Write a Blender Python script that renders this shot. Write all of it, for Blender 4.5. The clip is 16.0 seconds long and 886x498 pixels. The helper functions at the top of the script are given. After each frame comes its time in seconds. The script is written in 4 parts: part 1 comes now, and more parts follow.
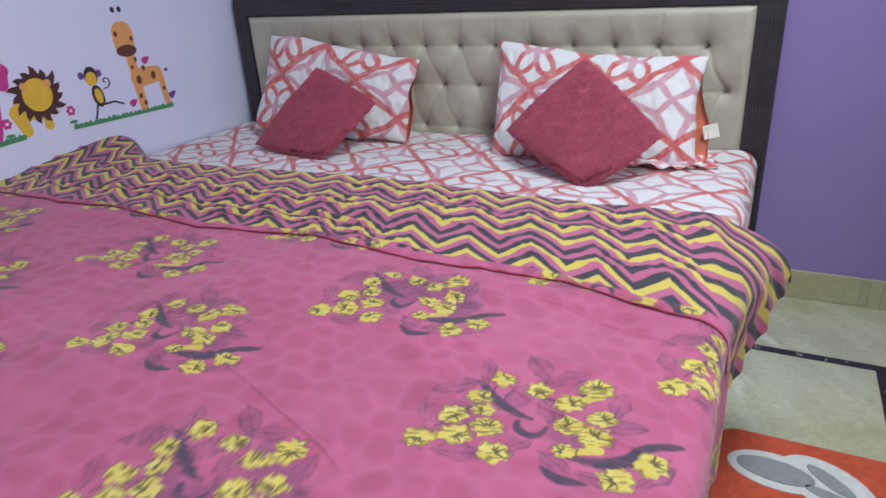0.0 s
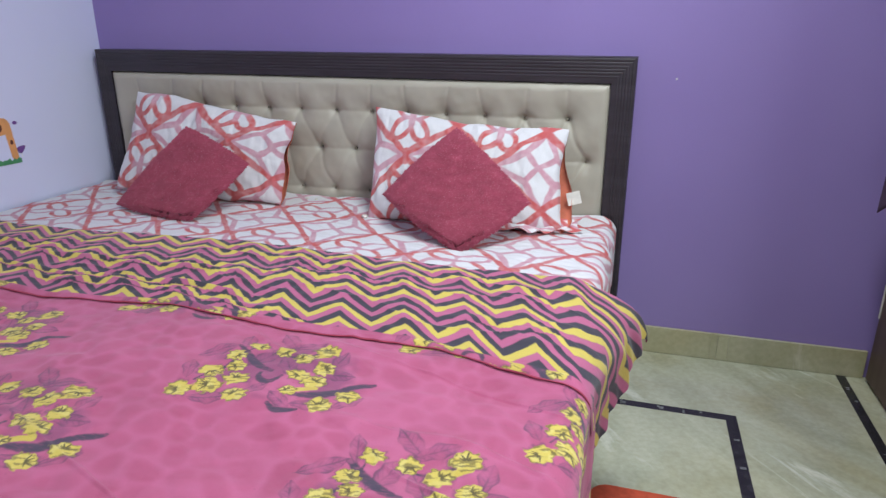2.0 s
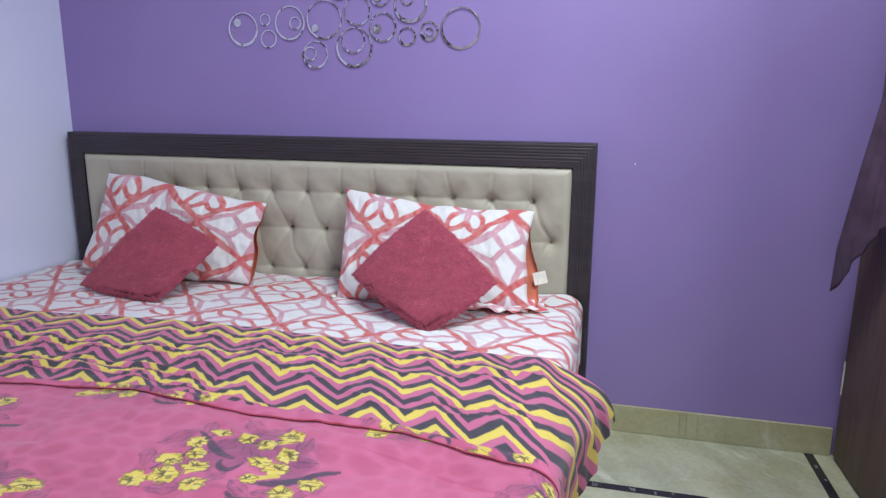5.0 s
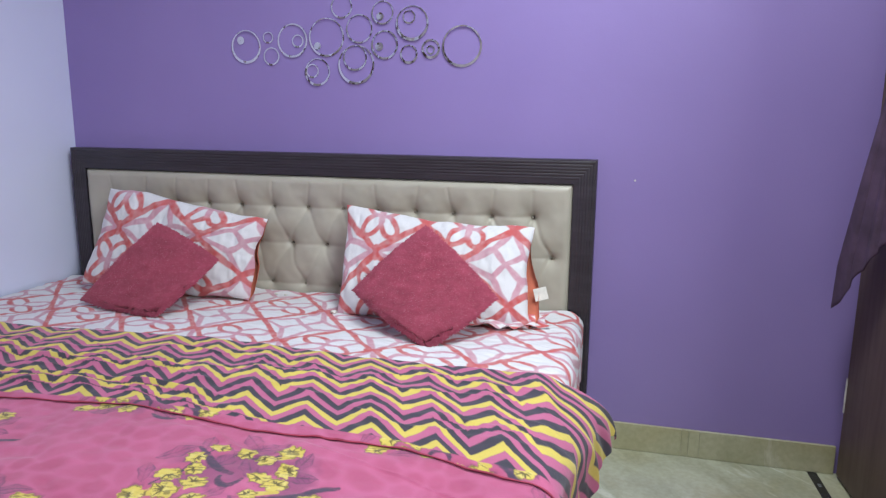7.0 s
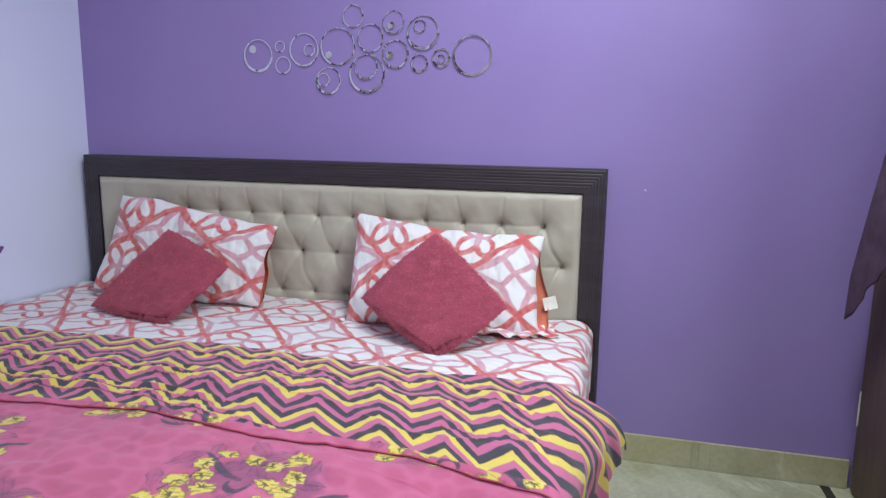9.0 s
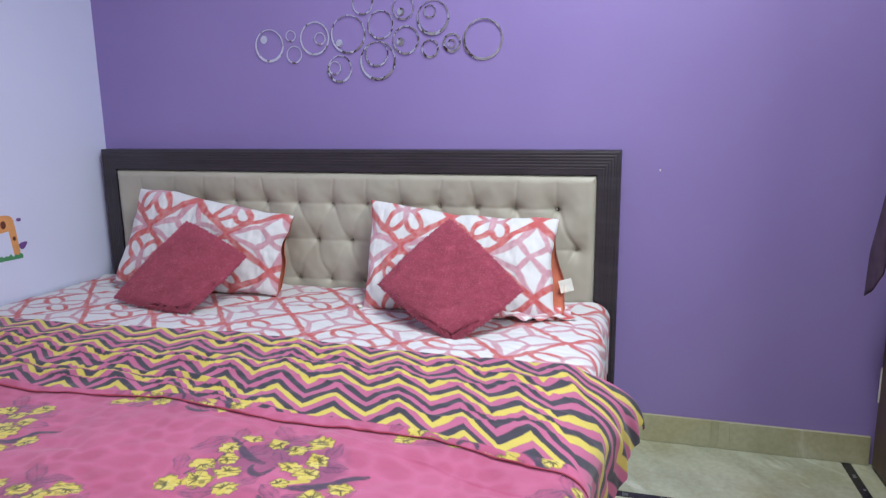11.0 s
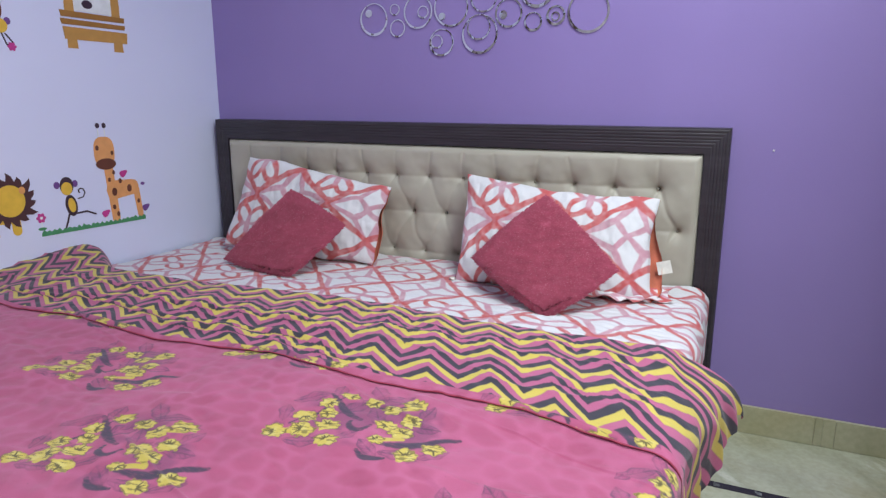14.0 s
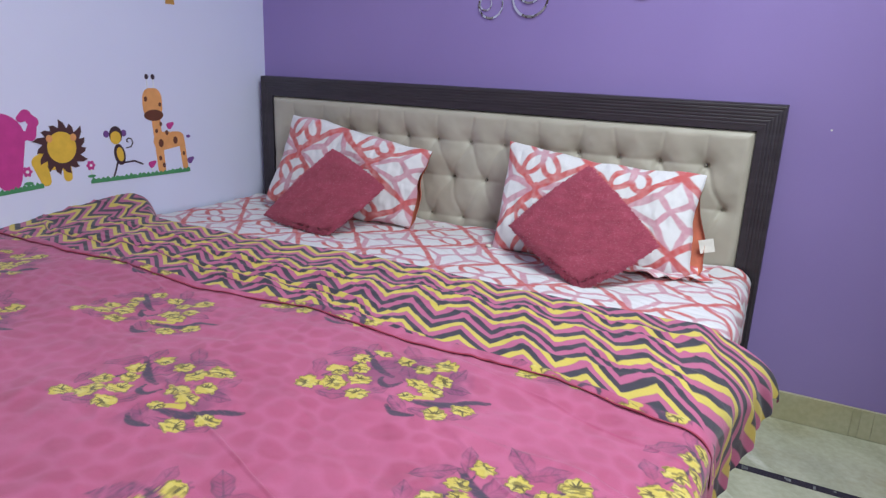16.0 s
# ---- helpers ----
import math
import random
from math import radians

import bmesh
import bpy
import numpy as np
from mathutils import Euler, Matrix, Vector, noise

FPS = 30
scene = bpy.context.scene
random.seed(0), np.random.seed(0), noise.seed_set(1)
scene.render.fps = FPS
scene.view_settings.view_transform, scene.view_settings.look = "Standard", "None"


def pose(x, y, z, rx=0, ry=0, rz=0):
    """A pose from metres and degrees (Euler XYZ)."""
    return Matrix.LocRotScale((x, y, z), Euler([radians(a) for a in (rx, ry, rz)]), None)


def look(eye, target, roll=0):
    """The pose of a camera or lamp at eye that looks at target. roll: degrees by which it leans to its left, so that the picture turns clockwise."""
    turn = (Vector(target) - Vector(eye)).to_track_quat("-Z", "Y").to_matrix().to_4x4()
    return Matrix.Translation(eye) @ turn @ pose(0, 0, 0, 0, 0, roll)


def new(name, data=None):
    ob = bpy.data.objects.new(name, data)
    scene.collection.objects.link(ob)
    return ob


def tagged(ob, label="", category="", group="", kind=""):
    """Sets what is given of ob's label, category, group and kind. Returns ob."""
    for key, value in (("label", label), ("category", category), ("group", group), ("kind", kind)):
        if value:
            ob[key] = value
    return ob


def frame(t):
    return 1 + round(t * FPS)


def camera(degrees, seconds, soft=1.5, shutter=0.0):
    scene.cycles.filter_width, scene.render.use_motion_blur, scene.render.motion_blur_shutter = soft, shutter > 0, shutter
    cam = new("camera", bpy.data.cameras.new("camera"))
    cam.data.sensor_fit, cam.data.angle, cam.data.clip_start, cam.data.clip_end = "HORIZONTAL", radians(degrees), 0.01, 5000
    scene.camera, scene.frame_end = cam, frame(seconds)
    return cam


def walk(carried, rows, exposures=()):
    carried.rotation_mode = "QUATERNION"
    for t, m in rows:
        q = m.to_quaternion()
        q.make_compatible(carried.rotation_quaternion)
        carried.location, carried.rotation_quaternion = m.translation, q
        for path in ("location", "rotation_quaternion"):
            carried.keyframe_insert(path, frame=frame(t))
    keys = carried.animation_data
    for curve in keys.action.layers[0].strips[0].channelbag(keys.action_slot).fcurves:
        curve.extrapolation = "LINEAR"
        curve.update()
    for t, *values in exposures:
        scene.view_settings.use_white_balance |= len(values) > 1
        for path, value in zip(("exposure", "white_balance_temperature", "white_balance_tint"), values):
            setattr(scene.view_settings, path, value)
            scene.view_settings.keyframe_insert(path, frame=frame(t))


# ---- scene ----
cam = camera(69.4, 16.0, soft=1.3, shutter=0.5)
PATH = [
    (0, (0.999, -2.153, 1.023), (0.136, -0.528, 0.24), -3.5),
    (0.5, (1.002, -2.148, 1.028), (0.217, -0.46, 0.298), -2.0),
    (1, (1.004, -2.146, 1.028), (0.298, -0.414, 0.321), -0.9),
    (1.5, (1.011, -2.138, 1.034), (0.388, -0.359, 0.367), -0.4),
    (2, (1.016, -2.134, 1.04), (0.468, -0.317, 0.411), -0.1),
    (2.5, (1.02, -2.13, 1.044), (0.512, -0.29, 0.447), 0.0),
    (3, (1.023, -2.131, 1.049), (0.526, -0.269, 0.514), 0.3),
    (3.5, (1.025, -2.136, 1.051), (0.534, -0.257, 0.57), 0.6),
    (4, (1.029, -2.142, 1.053), (0.542, -0.253, 0.615), 0.5),
    (6.5, (1.029, -2.147, 1.05), (0.55, -0.24, 0.686), 0.4),
    (7, (1.029, -2.148, 1.049), (0.545, -0.239, 0.705), 0.5),
    (7.5, (1.027, -2.146, 1.048), (0.532, -0.237, 0.716), 0.6),
    (8, (1.026, -2.146, 1.046), (0.523, -0.235, 0.735), 0.7),
    (10.5, (1.029, -2.154, 1.044), (0.491, -0.256, 0.71), 0.1),
    (11, (1.03, -2.156, 1.043), (0.474, -0.268, 0.686), -0.8),
    (11.5, (1.031, -2.158, 1.04), (0.451, -0.289, 0.627), -1.5),
    (12, (1.027, -2.163, 1.037), (0.398, -0.312, 0.614), -1.3),
    (12.5, (1.024, -2.167, 1.039), (0.324, -0.346, 0.597), -1.5),
    (13, (1.021, -2.167, 1.036), (0.287, -0.356, 0.61), -0.9),
    (13.5, (1.019, -2.171, 1.035), (0.236, -0.38, 0.615), -0.5),
    (14, (1.018, -2.174, 1.035), (0.208, -0.395, 0.611), -0.0),
    (14.5, (1.018, -2.173, 1.033), (0.192, -0.404, 0.601), 0.3),
    (15, (1.018, -2.174, 1.028), (0.175, -0.426, 0.544), 0.6),
    (15.5, (1.016, -2.173, 1.025), (0.148, -0.446, 0.514), 1.4),
    (16, (1.012, -2.174, 1.022), (0.115, -0.463, 0.503), 2.3),
]
walk(cam, [(t, look(eye, target, roll)) for t, eye, target, roll in PATH],
     [(0, -0.31), (1, -0.26), (2, -0.20), (4, -0.09), (8, -0.09), (11, -0.08), (12, -0.11), (14, -0.17), (16, -0.21)])

# ---- light ----
world = bpy.data.worlds.new("room_world")
world.use_nodes = True
world.node_tree.nodes["Background"].inputs[0].default_value = (0.55, 0.6, 0.75, 1)
world.node_tree.nodes["Background"].inputs[1].default_value = 0.02
scene.world = world


def area_lamp(name, eye, target, sx, sy, watts, colour):
    data = bpy.data.lights.new(name, "AREA")
    data.shape, data.size, data.size_y, data.energy, data.color = "RECTANGLE", sx, sy, watts, colour
    ob = new(name, data)
    ob.matrix_world = look(eye, target)
    return ob


area_lamp("tube_lamp", (2.33, -2.40, 1.98), (1.0, -2.0, 1.5), 1.2, 0.06, 78, (0.88, 0.965, 1.0))
area_lamp("ceiling_lamp", (1.12, -1.0, 2.64), (1.12, -0.95, 0), 0.5, 0.5, 31, (0.88, 0.965, 1.0)).data.spread = math.radians(145)


# ---- materials ----
def material(name, rough=0.6, metal=0.0, spec=0.5):
    m = bpy.data.materials.new(name)
    m.use_nodes = True
    b = m.node_tree.nodes["Principled BSDF"]
    b.inputs["Roughness"].default_value, b.inputs["Metallic"].default_value = rough, metal
    b.inputs["Specular IOR Level"].default_value = spec
    return m, m.node_tree, b


def coords(tree):
    return tree.nodes.new("ShaderNodeTexCoord").outputs["Object"]


def noise_tex(tree, scale, detail=4.0, rough=0.55, vec=None, stretch=None, distort=0.0):
    n = tree.nodes.new("ShaderNodeTexNoise")
    n.inputs["Scale"].default_value, n.inputs["Detail"].default_value = scale, detail
    n.inputs["Roughness"].default_value, n.inputs["Distortion"].default_value = rough, distort
    src = vec or coords(tree)
    if stretch:
        mp = tree.nodes.new("ShaderNodeMapping")
        mp.inputs["Scale"].default_value = stretch[:3]
        if len(stretch) > 3:
            mp.vector_type = "TEXTURE"
            mp.inputs["Scale"].default_value = tuple(1 / c for c in stretch[:3])
            mp.inputs["Rotation"].default_value = (0, 0, radians(stretch[3]))
        tree.links.new(src, mp.inputs[0])
        src = mp.outputs[0]
    tree.links.new(src, n.inputs["Vector"])
    return n.outputs["Fac"]


def ramp(tree, fac, *stops):
    r = tree.nodes.new("ShaderNodeValToRGB")
    els = r.color_ramp.elements
    while len(els) < len(stops):
        els.new(0.5)
    for e, (p, c) in zip(els, stops):
        e.position, e.color = p, (*c, 1)
    tree.links.new(fac, r.inputs[0])
    return r.outputs[0]


def mix(tree, a, b, fac, mode="MIX"):
    n = tree.nodes.new("ShaderNodeMix")
    n.data_type, n.blend_type = "RGBA", mode
    for sock, v in ((n.inputs[0], fac), (n.inputs[6], a), (n.inputs[7], b)):
        if isinstance(v, bpy.types.NodeSocket):
            tree.links.new(v, sock)
        else:
            sock.default_value = v if isinstance(v, (int, float)) else (*v, 1)
    return n.outputs[2]


def bump(tree, bsdf, fac, strength, distance):
    n = tree.nodes.new("ShaderNodeBump")
    n.inputs["Strength"].default_value, n.inputs["Distance"].default_value = strength, distance
    tree.links.new(fac, n.inputs["Height"])
    before = bsdf.inputs["Normal"].links
    if before:
        tree.links.new(before[0].from_socket, n.inputs["Normal"])
    tree.links.new(n.outputs[0], bsdf.inputs["Normal"])


def rough_from(tree, bsdf, fac, lo, hi):
    n = tree.nodes.new("ShaderNodeMapRange")
    n.inputs["To Min"].default_value, n.inputs["To Max"].default_value = lo, hi
    tree.links.new(fac, n.inputs[0])
    tree.links.new(n.outputs[0], bsdf.inputs["Roughness"])


def paint(name, base, other, rough=(0.4, 0.6), relief=0.25, spec=0.4, wave=5):
    """Rolled emulsion: two close tones, roller stipple and slow trowel waves."""
    m, t, b = material(name, 0.5, spec=spec)
    big = noise_tex(t, 1.3, 3)
    col = ramp(t, big, (0.3, base), (0.72, other))
    t.links.new(col, b.inputs["Base Color"])
    rough_from(t, b, noise_tex(t, 6, 4), *rough)
    bump(t, b, noise_tex(t, wave, 3 if wave > 3 else 1), relief, 0.012)
    bump(t, b, noise_tex(t, 160, 3), 0.12, 0.002)
    return m


def cloth(name, weave=900.0, rough=0.85, sheen=0.15, tone=0.1):
    """Printed cotton: the print comes from the mesh's colour attribute, weave and fade from noise."""
    m, t, b = material(name, rough, spec=0.25)
    att = t.nodes.new("ShaderNodeAttribute")
    att.attribute_name = "print"
    fade = ramp(t, noise_tex(t, 7, 4), (0.3, (1 - tone,) * 3), (0.7, (1, 1, 1)))
    col = mix(t, att.outputs["Color"], fade, 1.0, "MULTIPLY")
    grain = ramp(t, noise_tex(t, weave, 2), (0.3, (0.88, 0.88, 0.88)), (0.7, (1, 1, 1)))
    t.links.new(mix(t, col, grain, 1.0, "MULTIPLY"), b.inputs["Base Color"])
    b.inputs["Sheen Weight"].default_value = sheen
    bump(t, b, noise_tex(t, 28, 4), 0.25, 0.006)
    bump(t, b, noise_tex(t, weave, 2), 0.2, 0.0006)
    return m


def plain(name, base, rough=0.6, metal=0.0, var=0.2, scale=25.0, relief=0.1, spec=0.4, random_tone=0.0):
    m, t, b = material(name, rough, metal, spec)
    lo, hi = tuple(c * (1 - var) for c in base), tuple(min(1, c * (1 + var)) for c in base)
    col = ramp(t, noise_tex(t, scale, 5), (0.3, lo), (0.7, hi))
    if random_tone:
        info = t.nodes.new("ShaderNodeObjectInfo")
        col = mix(t, col, ramp(t, info.outputs["Random"], (0.0, (1 - random_tone,) * 3), (1.0, (1, 1, 1))), 1.0, "MULTIPLY")
    t.links.new(col, b.inputs["Base Color"])
    if relief:
        bump(t, b, noise_tex(t, scale * 8, 3), relief, 0.002)
    return m


M_PURPLE = paint("purple_emulsion", (0.253, 0.185, 0.445), (0.286, 0.212, 0.488), (0.42, 0.6), 0.18)
M_LILAC = paint("pale_lilac_gloss_paint", (0.645, 0.675, 0.88), (0.695, 0.725, 0.915), (0.30, 0.46), 0.22, spec=0.5, wave=2.2)
M_WHITE = paint("white_distemper", (0.74, 0.74, 0.76), (0.8, 0.8, 0.82), (0.6, 0.8), 0.2)
M_PLASTER = paint("cream_plaster", (0.6, 0.57, 0.6), (0.66, 0.63, 0.66), (0.5, 0.7), 0.2)
M_PRINT = cloth("printed_cotton", 900.0)
M_SHEET = cloth("sheet_cotton", 1100.0, 0.8, 0.1, 0.06)


def marble(name, a, b_, vein, rough=(0.08, 0.24), tone=0.12):
    m, t, b = material(name, 0.2, spec=0.5)
    base = ramp(t, noise_tex(t, 3.2, 6, 0.6, stretch=(1, 2.6, 1, -52), distort=0.6), (0.3, a), (0.62, b_))
    streak = ramp(t, noise_tex(t, 2.2, 8, 0.62, stretch=(0.8, 4.0, 1, -46), distort=1.2), (0.58, (0, 0, 0)), (0.66, (1, 1, 1)), (0.74, (0, 0, 0)))
    col = mix(t, base, vein, streak)
    rust = ramp(t, noise_tex(t, 1.7, 5, 0.6, distort=0.8), (0.52, (1, 1, 1)), (0.72, (0.86, 0.80, 0.66)))
    col = mix(t, col, rust, 1.0, "MULTIPLY")
    speck = ramp(t, noise_tex(t, 60, 4), (0.35, (0.88, 0.88, 0.86)), (0.65, (1, 1, 1)))
    col = mix(t, col, speck, 1.0, "MULTIPLY")
    info = t.nodes.new("ShaderNodeObjectInfo")
    col = mix(t, col, ramp(t, info.outputs["Random"], (0.0, (1 - tone,) * 3), (1.0, (1, 1, 1))), 1.0, "MULTIPLY")
    t.links.new(col, b.inputs["Base Color"])
    rough_from(t, b, noise_tex(t, 9, 5), *rough)
    bump(t, b, noise_tex(t, 14, 4), 0.05, 0.004)
    return m


M_MARBLE = marble("green_beige_marble", (0.37, 0.385, 0.275), (0.50, 0.51, 0.385), (0.64, 0.65, 0.54))
M_SKIRT = marble("beige_marble_skirting", (0.43, 0.42, 0.27), (0.52, 0.505, 0.35), (0.60, 0.585, 0.45), (0.25, 0.45))
M_GROUT = plain("floor_bedding", (0.22, 0.22, 0.18), 0.8)
M_BLACK = plain("black_marble_strip", (0.022, 0.021, 0.024), 0.25, var=0.5, scale=40, spec=0.5)
M_CHIP = plain("grey_marble_chip", (0.13, 0.135, 0.14), 0.35, var=0.6, scale=90)


def wenge():
    m, t, b = material("dark_wenge_lacquer", 0.35, spec=0.45)
    grain = noise_tex(t, 6, 6, 0.6, stretch=(1, 9, 9))
    t.links.new(ramp(t, grain, (0.3, (0.024, 0.020, 0.026)), (0.7, (0.042, 0.035, 0.045))), b.inputs["Base Color"])
    rough_from(t, b, noise_tex(t, 12, 4), 0.28, 0.5)
    bump(t, b, grain, 0.08, 0.002)
    return m


M_WENGE = wenge()


def laminate():
    m, t, b = material("brown_wood_laminate", 0.5, spec=0.35)
    grain = noise_tex(t, 5, 6, 0.62, stretch=(7, 7, 0.6), distort=0.4)
    t.links.new(ramp(t, grain, (0.3, (0.075, 0.048, 0.036)), (0.7, (0.125, 0.085, 0.066))), b.inputs["Base Color"])
    rough_from(t, b, noise_tex(t, 8, 4), 0.42, 0.62)
    bump(t, b, grain, 0.06, 0.002)
    return m


M_LAMINATE = laminate()


def rexine():
    m, t, b = material("taupe_leatherette", 0.42, spec=0.4)
    t.links.new(ramp(t, noise_tex(t, 4, 4), (0.3, (0.385, 0.362, 0.30)), (0.7, (0.455, 0.43, 0.36))), b.inputs["Base Color"])
    rough_from(t, b, noise_tex(t, 15, 4), 0.34, 0.52)
    bump(t, b, noise_tex(t, 420, 3), 0.22, 0.0012)
    bump(t, b, noise_tex(t, 18, 4), 0.2, 0.004)
    return m


M_REXINE = rexine()
# Darker than the panel: the shade of the dimples is put into this colour.
M_BUTTON = plain("taupe_button_shaded", (0.27, 0.25, 0.205), 0.95, spec=0.05)


def plush():
    m, t, b = material("maroon_plush", 0.9, spec=0.2)
    att = t.nodes.new("ShaderNodeNewGeometry")
    per = ramp(t, att.outputs["Random Per Island"], (0.0, (0.385, 0.062, 0.112)), (0.85, (0.425, 0.078, 0.135)), (1.0, (0.50, 0.15, 0.20)))
    t.links.new(mix(t, per, ramp(t, noise_tex(t, 9, 5, stretch=(1, 1, 4), distort=1.5), (0.3, (0.80, 0.80, 0.80)), (0.7, (1, 1, 1))), 1.0, "MULTIPLY"), b.inputs["Base Color"])
    b.inputs["Sheen Weight"].default_value = 0.5
    base = b.inputs["Base Color"].links[0].from_socket
    fleck = ramp(t, noise_tex(t, 26, 4, 0.6, distort=1.2), (0.40, (0.88, 0.85, 0.85)), (0.60, (1.0, 1.0, 1.0)), (0.74, (1.12, 1.25, 1.2)))
    t.links.new(mix(t, base, fleck, 1.0, "MULTIPLY"), b.inputs["Base Color"])
    return m


M_PLUSH = plush()
M_PLUSH_CORE = plain("maroon_knit_backing", (0.37, 0.06, 0.105), 0.95, var=0.3, scale=60, relief=0.4)
M_ORANGE = plain("orange_cotton", (0.70, 0.20, 0.12), 0.85, scale=18)
M_MAROON_EDGE = plain("crimson_binding", (0.33, 0.05, 0.09), 0.85, scale=40)
M_MATTRESS = plain("white_ticking", (0.7, 0.7, 0.72), 0.9)
M_MIRROR, _t, _b = material("mirror_acrylic", 0.04, 1.0)
_b.inputs["Base Color"].default_value = (0.74, 0.73, 0.76, 1)
bump(_t, _b, noise_tex(_t, 24, 1), 1.0, 0.009)
M_TAG = plain("white_label", (0.68, 0.66, 0.6), 0.7)
M_STEEL = plain("steel", (0.5, 0.5, 0.52), 0.35, 1.0)
M_DUPATTA = plain("dark_plum_cotton", (0.075, 0.045, 0.08), 0.9, var=0.3, scale=14)
M_RUG = plain("orange_red_pile", (0.45, 0.072, 0.034), 0.95, var=0.18, scale=50, relief=0.6)
M_RUG_WHITE = plain("white_pile", (0.54, 0.56, 0.55), 0.95, var=0.1, scale=60, relief=0.6)
M_RUG_GREY = plain("grey_pile", (0.23, 0.255, 0.26), 0.95, var=0.12, scale=60, relief=0.6)


# ---- mesh helpers ----
def finish(name, mesh, mat, parent, label, smooth):
    mesh.materials.append(mat)
    if smooth:
        mesh.polygons.foreach_set("use_smooth", np.ones(len(mesh.polygons), dtype=bool))
    ob = new(name, mesh)
    if parent is not None:
        ob.parent = parent
    return tagged(ob, label)


def part(name, bm, mat, parent=None, label="", smooth=False):
    mesh = bpy.data.meshes.new(name)
    bm.normal_update()
    bm.to_mesh(mesh)
    bm.free()
    return finish(name, mesh, mat, parent, label, smooth)


def grid(name, P, mat, parent=None, label="", colour=None, close=False):
    """A smooth sheet from an array of places (rows, columns, 3), with the print as a colour attribute."""
    ny, nx, _ = P.shape
    idx = np.arange(ny * nx).reshape(ny, nx)
    if close:
        idx = np.concatenate([idx, idx[:, :1]], 1)
    quads = np.stack([idx[:-1, :-1], idx[:-1, 1:], idx[1:, 1:], idx[1:, :-1]], -1).reshape(-1, 4)
    mesh = bpy.data.meshes.new(name)
    mesh.vertices.add(ny * nx)
    mesh.vertices.foreach_set("co", P.astype(np.float32).ravel())
    mesh.loops.add(len(quads) * 4)
    mesh.loops.foreach_set("vertex_index", quads.astype(np.int32).ravel())
    mesh.polygons.add(len(quads))
    mesh.polygons.foreach_set("loop_start", np.arange(0, len(quads) * 4, 4, dtype=np.int32))
    mesh.update(calc_edges=True)
    if colour is not None:
        att = mesh.color_attributes.new("print", "FLOAT_COLOR", "POINT")
        rgba = np.ones((ny * nx, 4), np.float32)
        rgba[:, :3] = colour.reshape(-1, 3)
        att.data.foreach_set("color", rgba.ravel())
    return finish(name, mesh, mat, parent, label, True)


def box(bm, x0, x1, y0, y1, z0, z1, bevel=0.0):
    got = bmesh.ops.create_cube(bm, size=1.0)["verts"]
    for v in got:
        v.co = Vector(((x0 + x1) / 2 + v.co.x * (x1 - x0), (y0 + y1) / 2 + v.co.y * (y1 - y0), (z0 + z1) / 2 + v.co.z * (z1 - z0)))
    if bevel:
        edges = {e for v in got for e in v.link_edges}
        bmesh.ops.bevel(bm, geom=list(edges), offset=bevel, segments=2, affect="EDGES", profile=0.6)
    return bm


def boxed(name, x0, x1, y0, y1, z0, z1, mat, parent=None, label="", bevel=0.0):
    return part(name, box(bmesh.new(), x0, x1, y0, y1, z0, z1, bevel), mat, parent, label)


def thing(name, place, label, category, group="", kind=""):
    ob = new(name)
    ob.location = place
    ob.empty_display_size = 0.1
    return tagged(ob, label, category, group, kind)


def under(ob, parent):
    """Hang a part made in world places under an Empty that stands at its own place."""
    ob.parent = parent
    ob.matrix_parent_inverse = Matrix.Translation(-parent.location)
    return ob


_TABLES = {}


def vnoise(x, y, scale, seed):
    """Smooth value noise in -1..1 over arrays."""
    if seed not in _TABLES:
        _TABLES[seed] = np.random.RandomState(seed).rand(256, 256) * 2 - 1
    tab = _TABLES[seed]
    x, y = np.asarray(x) / scale + 57.3, np.asarray(y) / scale + 91.7
    i, j = np.floor(x).astype(int), np.floor(y).astype(int)
    f, g = x - i, y - j
    f, g = f * f * f * (f * (6 * f - 15) + 10), g * g * g * (g * (6 * g - 15) + 10)
    i0, i1, j0, j1 = i % 256, (i + 1) % 256, j % 256, (j + 1) % 256
    return (tab[i0, j0] * (1 - f) + tab[i1, j0] * f) * (1 - g) + (tab[i0, j1] * (1 - f) + tab[i1, j1] * f) * g


def fbm(x, y, scale, seed, octaves=3):
    return sum(vnoise(x, y, scale / 2**k, seed + k) / 2**k for k in range(octaves))


def smooth(a, b, x):
    t = np.clip((x - a) / (b - a), 0, 1)
    return t * t * (3 - 2 * t)


def seg_dist(x, y, ax, ay, bx, by):
    dx, dy = bx - ax, by - ay
    t = np.clip(((x - ax) * dx + (y - ay) * dy) / (dx * dx + dy * dy + 1e-12), 0, 1)
    return np.hypot(x - ax - t * dx, y - ay - t * dy)


def over(col, mask, rgb):
    """Lay an ink over a print, by a mask of 0..1."""
    col += mask[..., None] * (np.asarray(rgb) - col)


# ---- room ----
X_WEST, X_EAST, Y_SOUTH, Z_CEIL = -1.035, 2.38, -3.7, 2.75


def structure(name, x0, x1, y0, y1, z0, z1, mat, label, category):
    return tagged(boxed(name, x0, x1, y0, y1, z0, z1, mat), label, category, kind="structure")


